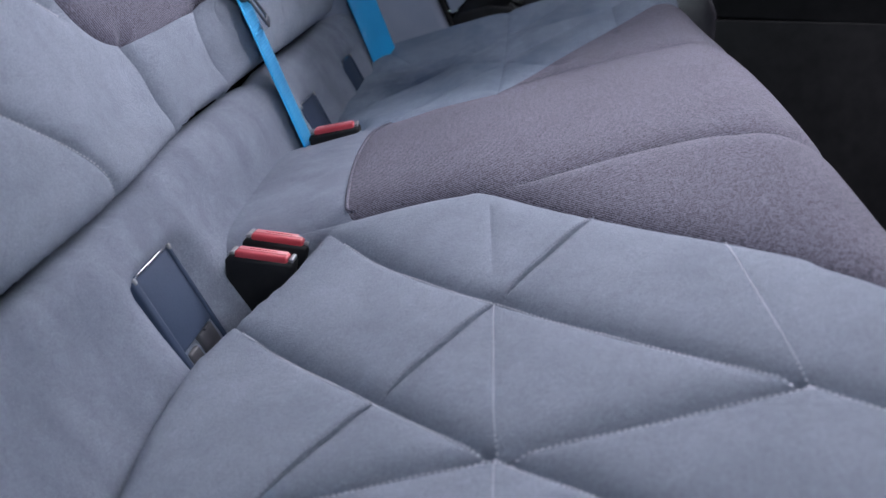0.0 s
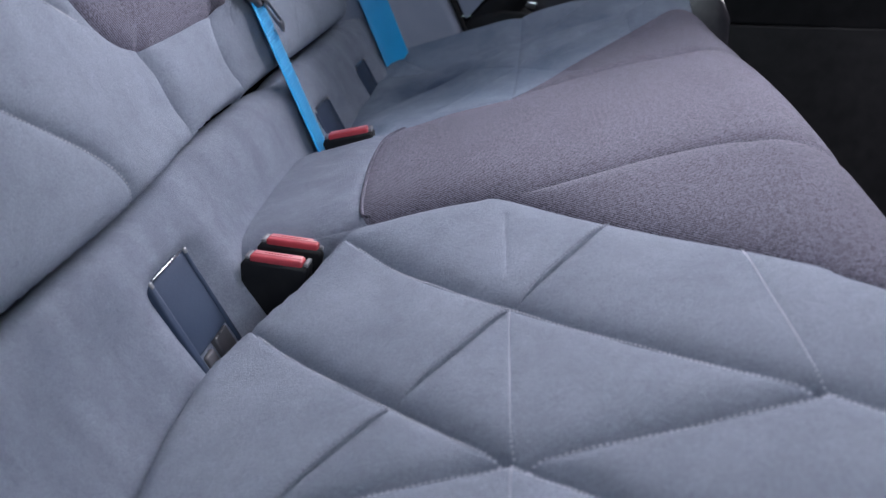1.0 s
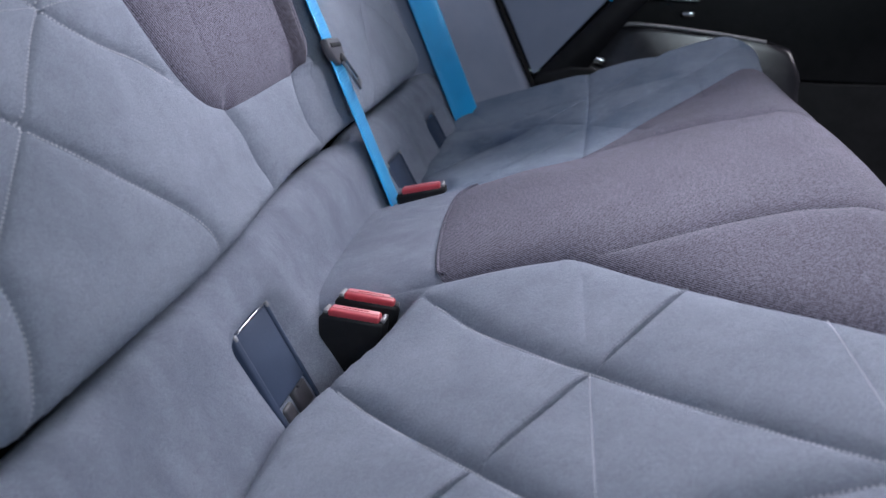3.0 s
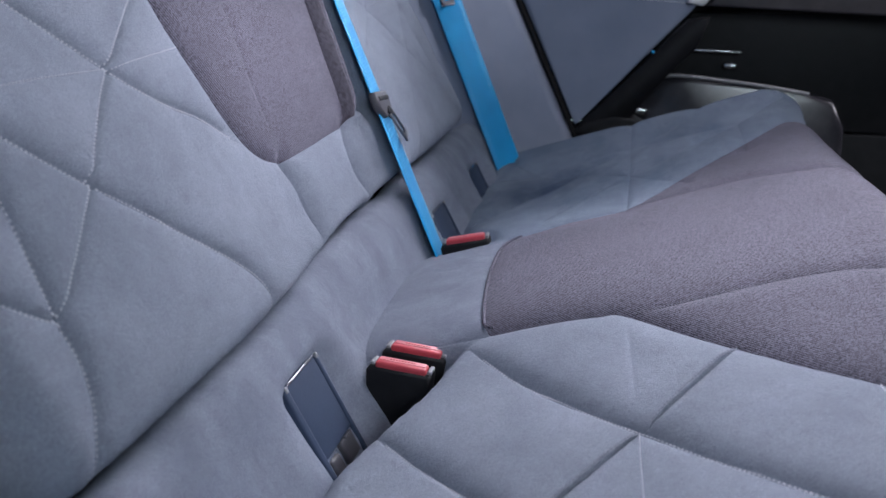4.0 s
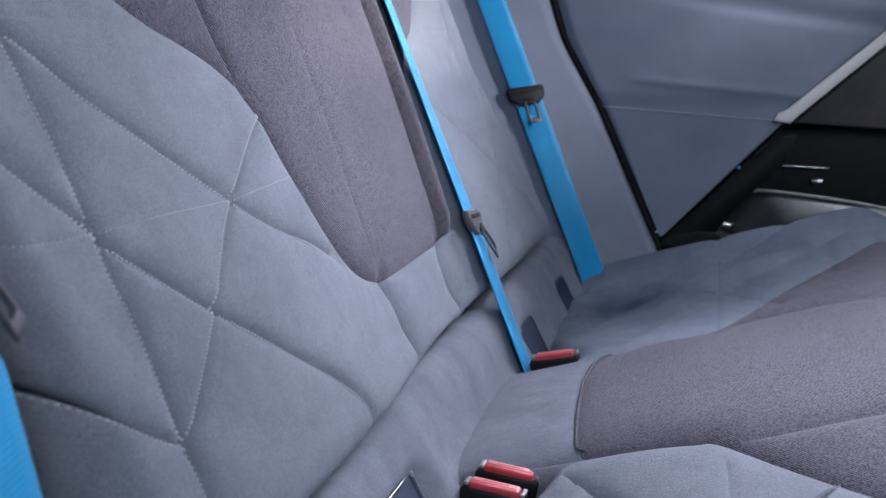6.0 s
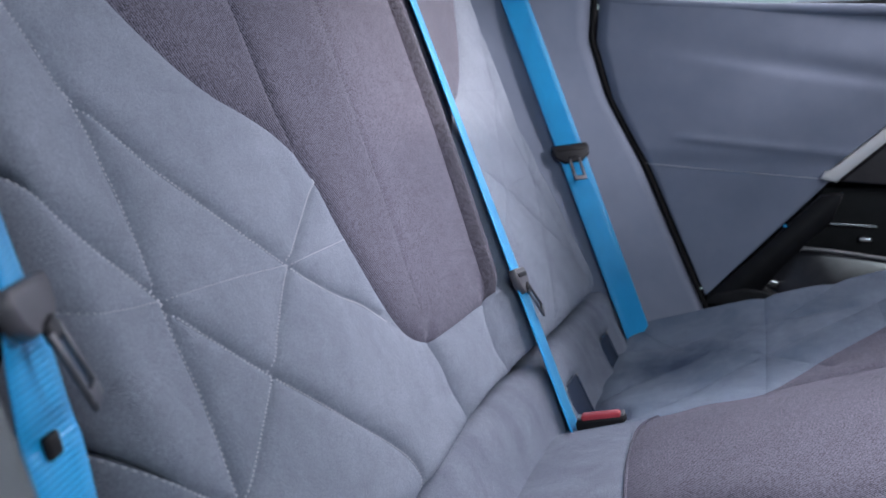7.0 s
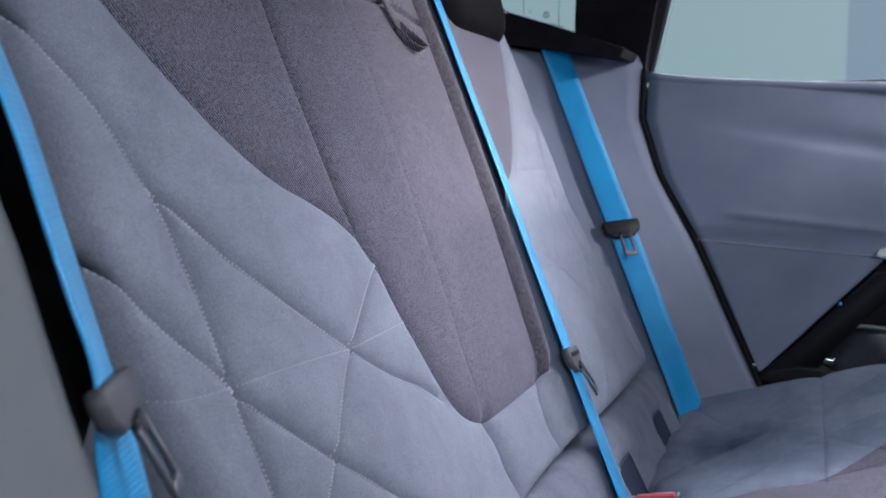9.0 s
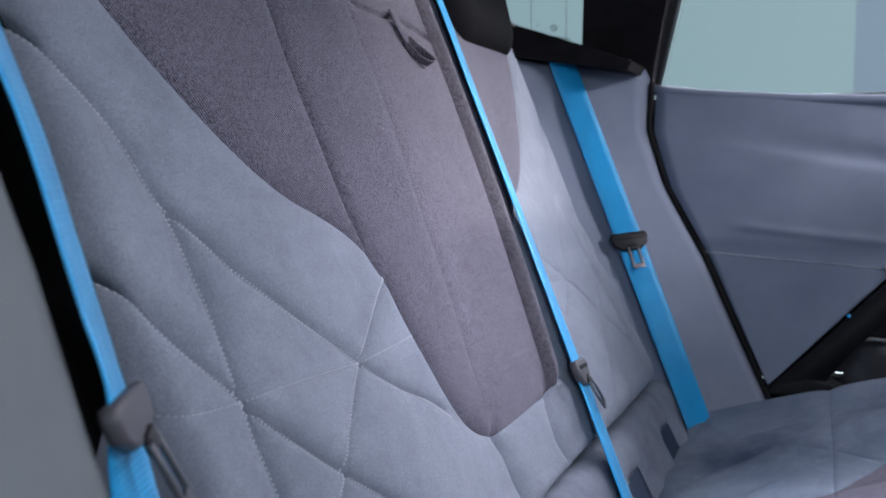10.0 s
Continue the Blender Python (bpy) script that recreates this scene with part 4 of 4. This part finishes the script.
patch(bm, rows, (0, 0.03, 0))
card = part("leather_card", bm, LEATHER, door, "slate leather door card")
# stitch line on the card
bm = bmesh.new()
for k in range(95):
    x = -0.262 + 0.0032 * k
    z = 0.583 - 0.068 * (x + 0.262)
    block(bm, (0.0024, 0.0012, 0.0010), pose(x, float(door_y(x, z)) - 0.0006, z, 0, 4, 0), 0)
seam = part("stitching", bm, THREAD, card)
seam["kind"] = "stuff"
# black band along the diagonal
bm = bmesh.new()
m = Matrix.Translation((0, 0.685, 0))
prism(bm, [(-0.166, 0.358), (-0.150, 0.366), (0.012, 0.540), (0.045, 0.545), (0.030, 0.500), (-0.042, 0.425), (-0.075, 0.372), (-0.10, 0.362)], 0.03, m, 0.003)
part("diagonal_trim", bm, GLOSS_BLACK, door, "black trim along the card's lower edge")
# bright handle bar
bm = bmesh.new()
prism(bm, [(0.010, 0.566), (0.034, 0.561), (0.044, 0.573), (0.391, 0.896), (0.378, 0.906), (0.036, 0.584), (0.016, 0.578)], 0.022, Matrix.Translation((0, 0.690, 0)), 0.005, 3)
part("handle_bar", bm, BAR, door, "bright satin metal handle bar")
# brownish panel before the bar and black recess
bm = bmesh.new()
prism(bm, [(0.040, 0.560), (0.9, 0.52), (0.9, 0.86), (0.36, 0.86)], 0.02, Matrix.Translation((0, 0.722, 0)), 0.004)
part("front_panel", bm, GREY_PLASTIC, door, "grey-brown plastic panel")
bm = bmesh.new()
prism(bm, [(-0.06, 0.36), (0.9, 0.34), (0.9, 0.545), (0.02, 0.545)], 0.02, Matrix.Translation((0, 0.795, 0)), 0.003)
part("recess", bm, BLACK, door, "black handle recess")
bm = bmesh.new()
block(bm, (0.12, 0.008, 0.004), pose(0.045, 0.772, 0.484, 0, 2, 0), 0.001)
part("strip", bm, CHROME, door, "thin bright strip")
bm = bmesh.new()
block(bm, (0.022, 0.010, 0.010), pose(0.089, 0.776, 0.459, 0, 0, 0), 0.004, 3)
part("lock_button", bm, CHROME, door, "bright lock button")
bm = bmesh.new()
block(bm, (0.006, 0.006, 0.005), pose(-0.038, 0.669, 0.491), 0.0018)
part("lamp", bm, BELT, door, "small blue lamp")
# map pocket
bm = bmesh.new()
prism(bm, [(-0.070, 0.10), (-0.070, 0.375), (-0.052, 0.398), (-0.024, 0.442), (0.02, 0.446), (0.20, 0.424), (0.25, 0.412), (0.27, 0.37), (0.28, 0.10)], 0.05, Matrix.Translation((0, 0.745, 0)), 0.010, 3)
pocket = part("map_pocket", bm, POCKET, door, "grey moulded map pocket")
bm = bmesh.new()
block(bm, (0.034, 0.016, 0.014), pose(-0.058, 0.712, 0.390, 0, 10, 0), 0.004)
part("bright_tip", bm, CHROME, door, "bright metal tip")
# Pale tube along the top edge in place of the pocket's highlight.
bm = bmesh.new()
tube(bm, [(-0.030, 0.722, 0.436), (-0.018, 0.721, 0.446), (0.02, 0.721, 0.447), (0.12, 0.721, 0.437), (0.21, 0.721, 0.424)], 0.0032)
part("pocket_glint", bm, CAP, pocket, "pale upper rim standing for the edge's highlight")
bm = bmesh.new()
prism(bm, [(-0.165, 0.355), (-0.140, 0.374), (-0.095, 0.386), (-0.062, 0.384), (-0.040, 0.372), (-0.034, 0.355)], 0.045, Matrix.Translation((0, 0.690, 0)), 0.006, 3)
part("sill_cap", bm, BLACK, door, "black cap at the card's lower corner")
bm = bmesh.new()
block(bm, (1.4, 0.03, 0.42), pose(0.25, 0.80, 0.14), 0.004)
part("lower_skin", bm, BLACK, door, "black lower door skin")
bm = bmesh.new()
block(bm, (1.32, 0.02, 0.50), pose(0.24, 0.828, 0.60), 0.004)
part("inner_skin", bm, BLACK, door, "black inner door skin")
# window ledge, frame and glass
bm = bmesh.new()
tube(bm, [(-0.366, 0.756, 0.862), (-0.27, 0.756, 0.850), (-0.133, 0.757, 0.839), (0.01, 0.757, 0.832), (0.4, 0.757, 0.813), (0.9, 0.757, 0.79)], 0.009, 10, 0.03)
part("window_ledge", bm, LEATHER, door, "leather window ledge")
bm = bmesh.new()
prism(bm, [(-0.36, 0.84), (0.9, 0.76), (0.9, 1.30), (0.3, 1.32), (-0.20, 1.22), (-0.30, 1.10)], 0.004, Matrix.Translation((0, 0.785, 0)))
pane = part("window_pane", bm, GLASS, door, "clear side window", False)
pane.visible_shadow = False
bm = bmesh.new()
prism(bm, [(-0.375, 0.862), (-0.362, 0.862), (-0.325, 1.03), (-0.27, 1.18), (-0.16, 1.27), (0.3, 1.36), (0.9, 1.34), (0.9, 1.40), (0.28, 1.42), (-0.20, 1.33), (-0.31, 1.22), (-0.365, 1.05)], 0.03, Matrix.Translation((0, 0.792, 0)), 0.003)
part("window_frame", bm, GLOSS_BLACK, door, "black window frame")

# ---- rear pillar with its small window ----
pillar = tagged(new("wall_pillar"), "charcoal cloth pillar with a small side window", "pillar", "", "structure")
bm = bmesh.new()
for outline in ([(-0.60, 0.78), (-0.374, 0.80), (-0.362, 0.905), (-0.492, 0.946), (-0.62, 0.990)], [(-0.492, 0.946), (-0.362, 0.905), (-0.31, 1.20), (-0.488, 1.15)], [(-0.488, 1.10), (-0.31, 1.20), (-0.20, 1.35), (-1.1, 1.35), (-1.1, 1.10)], [(-1.1, 0.60), (-0.60, 0.78), (-0.62, 0.985), (-0.66, 1.02), (-1.1, 1.08)]):
    prism(bm, outline, 0.04, Matrix.Translation((0, 0.765, 0)))
# Pillar hood, lowered so its black stands for shade on the trim's top.
prism(bm, [(-0.68, 0.93), (-0.56, 0.913), (-0.45, 0.896), (-0.385, 0.886), (-0.378, 0.900), (-0.45, 0.927), (-0.5, 0.938), (-0.56, 0.953), (-0.62, 0.978), (-0.68, 1.0)], 0.18, Matrix.Translation((0, 0.72, 0)), 0.006)
part("pillar_trim", bm, DARK_CLOTH, pillar, "charcoal cloth trim", False)
bm = bmesh.new()
prism(bm, [(-0.70, 0.95), (-0.44, 0.90), (-0.44, 1.18), (-0.70, 1.18)], 0.004, Matrix.Translation((0, 0.785, 0)))
quarter = part("quarter_pane", bm, GLASS, pillar, "small rear side window", False)
quarter.visible_shadow = False
bm = bmesh.new()
tube(bm, [(-0.556 + 0.0055 * math.cos(a), 0.781, 0.985 + 0.0055 * math.sin(a)) for a in np.linspace(0, math.tau, 17)], 0.0009, 6)
block(bm, (0.008, 0.0008, 0.0012), pose(-0.556, 0.781, 0.985, 0, 40, 0), 0)
block(bm, (0.0025, 0.001, 0.0025), pose(-0.587, 0.781, 0.992), 0)
for k in range(9):
    block(bm, (0.004, 0.0008, 0.002), pose(-0.570 + 0.0055 * k, 0.781, 0.972 - 0.0012 * k), 0)
for k in range(6):
    block(bm, (0.003, 0.0008, 0.0016), pose(-0.566 + 0.0055 * k, 0.781, 0.964 - 0.0012 * k), 0)
block(bm, (0.0008, 0.0008, 0.16), pose(-0.532, 0.781, 1.04), 0)
block(bm, (0.0008, 0.0008, 0.16), pose(-0.60, 0.781, 1.05), 0)
part("window_print", bm, PRINT, pillar, "small grey print on the glass", False)

# Unseen pillar, added to shade the upper backrest from the door lamp.
near_pillar = tagged(new("wall_pillar"), "unseen dark pillar behind the open door, added to block light", "pillar", "", "structure")
bm = bmesh.new()
prism(bm, [(-1.1, 0.25), (-0.42, 0.25), (-0.47, 0.80), (-0.43, 1.02), (-0.34, 1.20), (-0.20, 1.37), (-1.1, 1.37)], 0.05, Matrix.Translation((0, -0.80, 0)), 0.006)
part("pillar_trim", bm, DARK_CLOTH, near_pillar, "", False)

# ---- headrests and pull strap ----
def headrest(y, z, label):
    ob = thing("headrest", (-0.56, y, z), label, "headrest", "rear headrests")
    bm = bmesh.new()
    block(bm, (0.115, 0.25, 0.18), pose(-0.585, y, z + 0.088, 0, -14, 0), 0.056, 10)
    part("pad", bm, PAD, ob, "black knitted pad")
    return ob


headrest(0.352, 0.877, "charcoal cloth headrest on the far backrest")

strap = thing("pull_strap", (-0.51, 0.0, 0.88), "mauve-grey fabric pull strap hanging on the middle backrest", "strap")
bm = bmesh.new()
ribbon(bm, [(-0.517, 0.030, 0.899), (-0.510, 0.029, 0.885), (-0.503, 0.031, 0.873), (-0.499, 0.036, 0.866)],
       [(0, 1, 0), (0, 1, 0.05), (0.05, 0.95, 0.25), (0.1, 0.85, 0.5)], 0.015, 0.0022, 0.003)
part("root_tape", bm, FABRIC, strap)
# Both tapes of the loop take darker cloth in place of shade.
bm = bmesh.new()
ribbon(bm, [(-0.500, 0.034, 0.868), (-0.495, 0.046, 0.860), (-0.488, 0.058, 0.852), (-0.485, 0.067, 0.8475), (-0.486, 0.069, 0.846)],
       [(0.5, 0.5, 0.7), (0.75, 0.3, 0.55), (0.85, 0.2, 0.45), (0.85, 0.2, 0.45), (0.85, 0.2, 0.45)], 0.0085, 0.0022, 0.003)
part("upper_tape", bm, MESH, strap, "strap tape in darker cloth for its shaded side")
bm = bmesh.new()
ribbon(bm, [(-0.502, 0.031, 0.866), (-0.498, 0.040, 0.855), (-0.492, 0.052, 0.8465), (-0.487, 0.062, 0.8435), (-0.486, 0.069, 0.8455)],
       [(0.5, 0.5, 0.7), (0.75, 0.3, 0.55), (0.85, 0.2, 0.45), (0.85, 0.2, 0.45), (0.85, 0.2, 0.45)], 0.0085, 0.0022, 0.003)
part("lower_tape", bm, MESH, strap, "strap tape in darker cloth for its shaded side")

# ---- roof, front seats, hall ----
roof = tagged(new("ceiling"), "unseen dark roof panels sized to block lamps from the backrests", "roof", "", "structure")
# Panels out of view; header, cross strip and rails are set to block lamps.
bm = bmesh.new()
for lo, hi in (((-1.1, -0.75, 1.36), (0.12, 0.75, 1.40)), ((0.58, -0.75, 1.36), (0.80, 0.75, 1.40)), ((0.12, 0.70, 1.29), (2.1, 0.80, 1.40)), ((0.12, -0.80, 1.36), (2.1, -0.68, 1.40))):
    block(bm, [b - a for a, b in zip(lo, hi)], Matrix.Translation([(a + b) / 2 for a, b in zip(lo, hi)]), 0)
part("lining", bm, DARK_CLOTH, roof, "", False)


# Front seats out of view, placed and widened to block the front lamp.
def front_seat(y):
    ob = thing("front_seat", (0.95, y, 0.0), "unseen black front seat placed to block light", "seat", "front seats")
    bm = bmesh.new()
    block(bm, (0.10, 0.60, 0.76), pose(0.70, y, 0.64, 0, -12, 0), 0.045, 5)
    part("backrest", bm, PAD, ob)
    bm = bmesh.new()
    block(bm, (0.09, 0.27, 0.20), pose(0.61, y, 1.12, 0, -8, 0), 0.04, 5)
    part("headrest", bm, PAD, ob)
    bm = bmesh.new()
    block(bm, (0.50, 0.48, 0.14), pose(1.08, y, 0.33, 0, -4, 0), 0.05, 5)
    part("seat", bm, PAD, ob)
    bm = bmesh.new()
    block(bm, (0.44, 0.40, 0.26), pose(1.08, y, 0.13), 0.02)
    part("base", bm, PAD, ob)
    return ob


front_seat(-0.335)
front_seat(0.335)

# Glowing panels put outside the window in place of the lit hall.
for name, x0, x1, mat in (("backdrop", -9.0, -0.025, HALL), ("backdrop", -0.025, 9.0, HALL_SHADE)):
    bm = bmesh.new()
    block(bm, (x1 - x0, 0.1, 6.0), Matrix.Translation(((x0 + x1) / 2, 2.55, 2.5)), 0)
    tagged(part(name, bm, mat, None, "", False), "plain glowing panel for the bright hall outside the window", "backdrop", "", "structure")
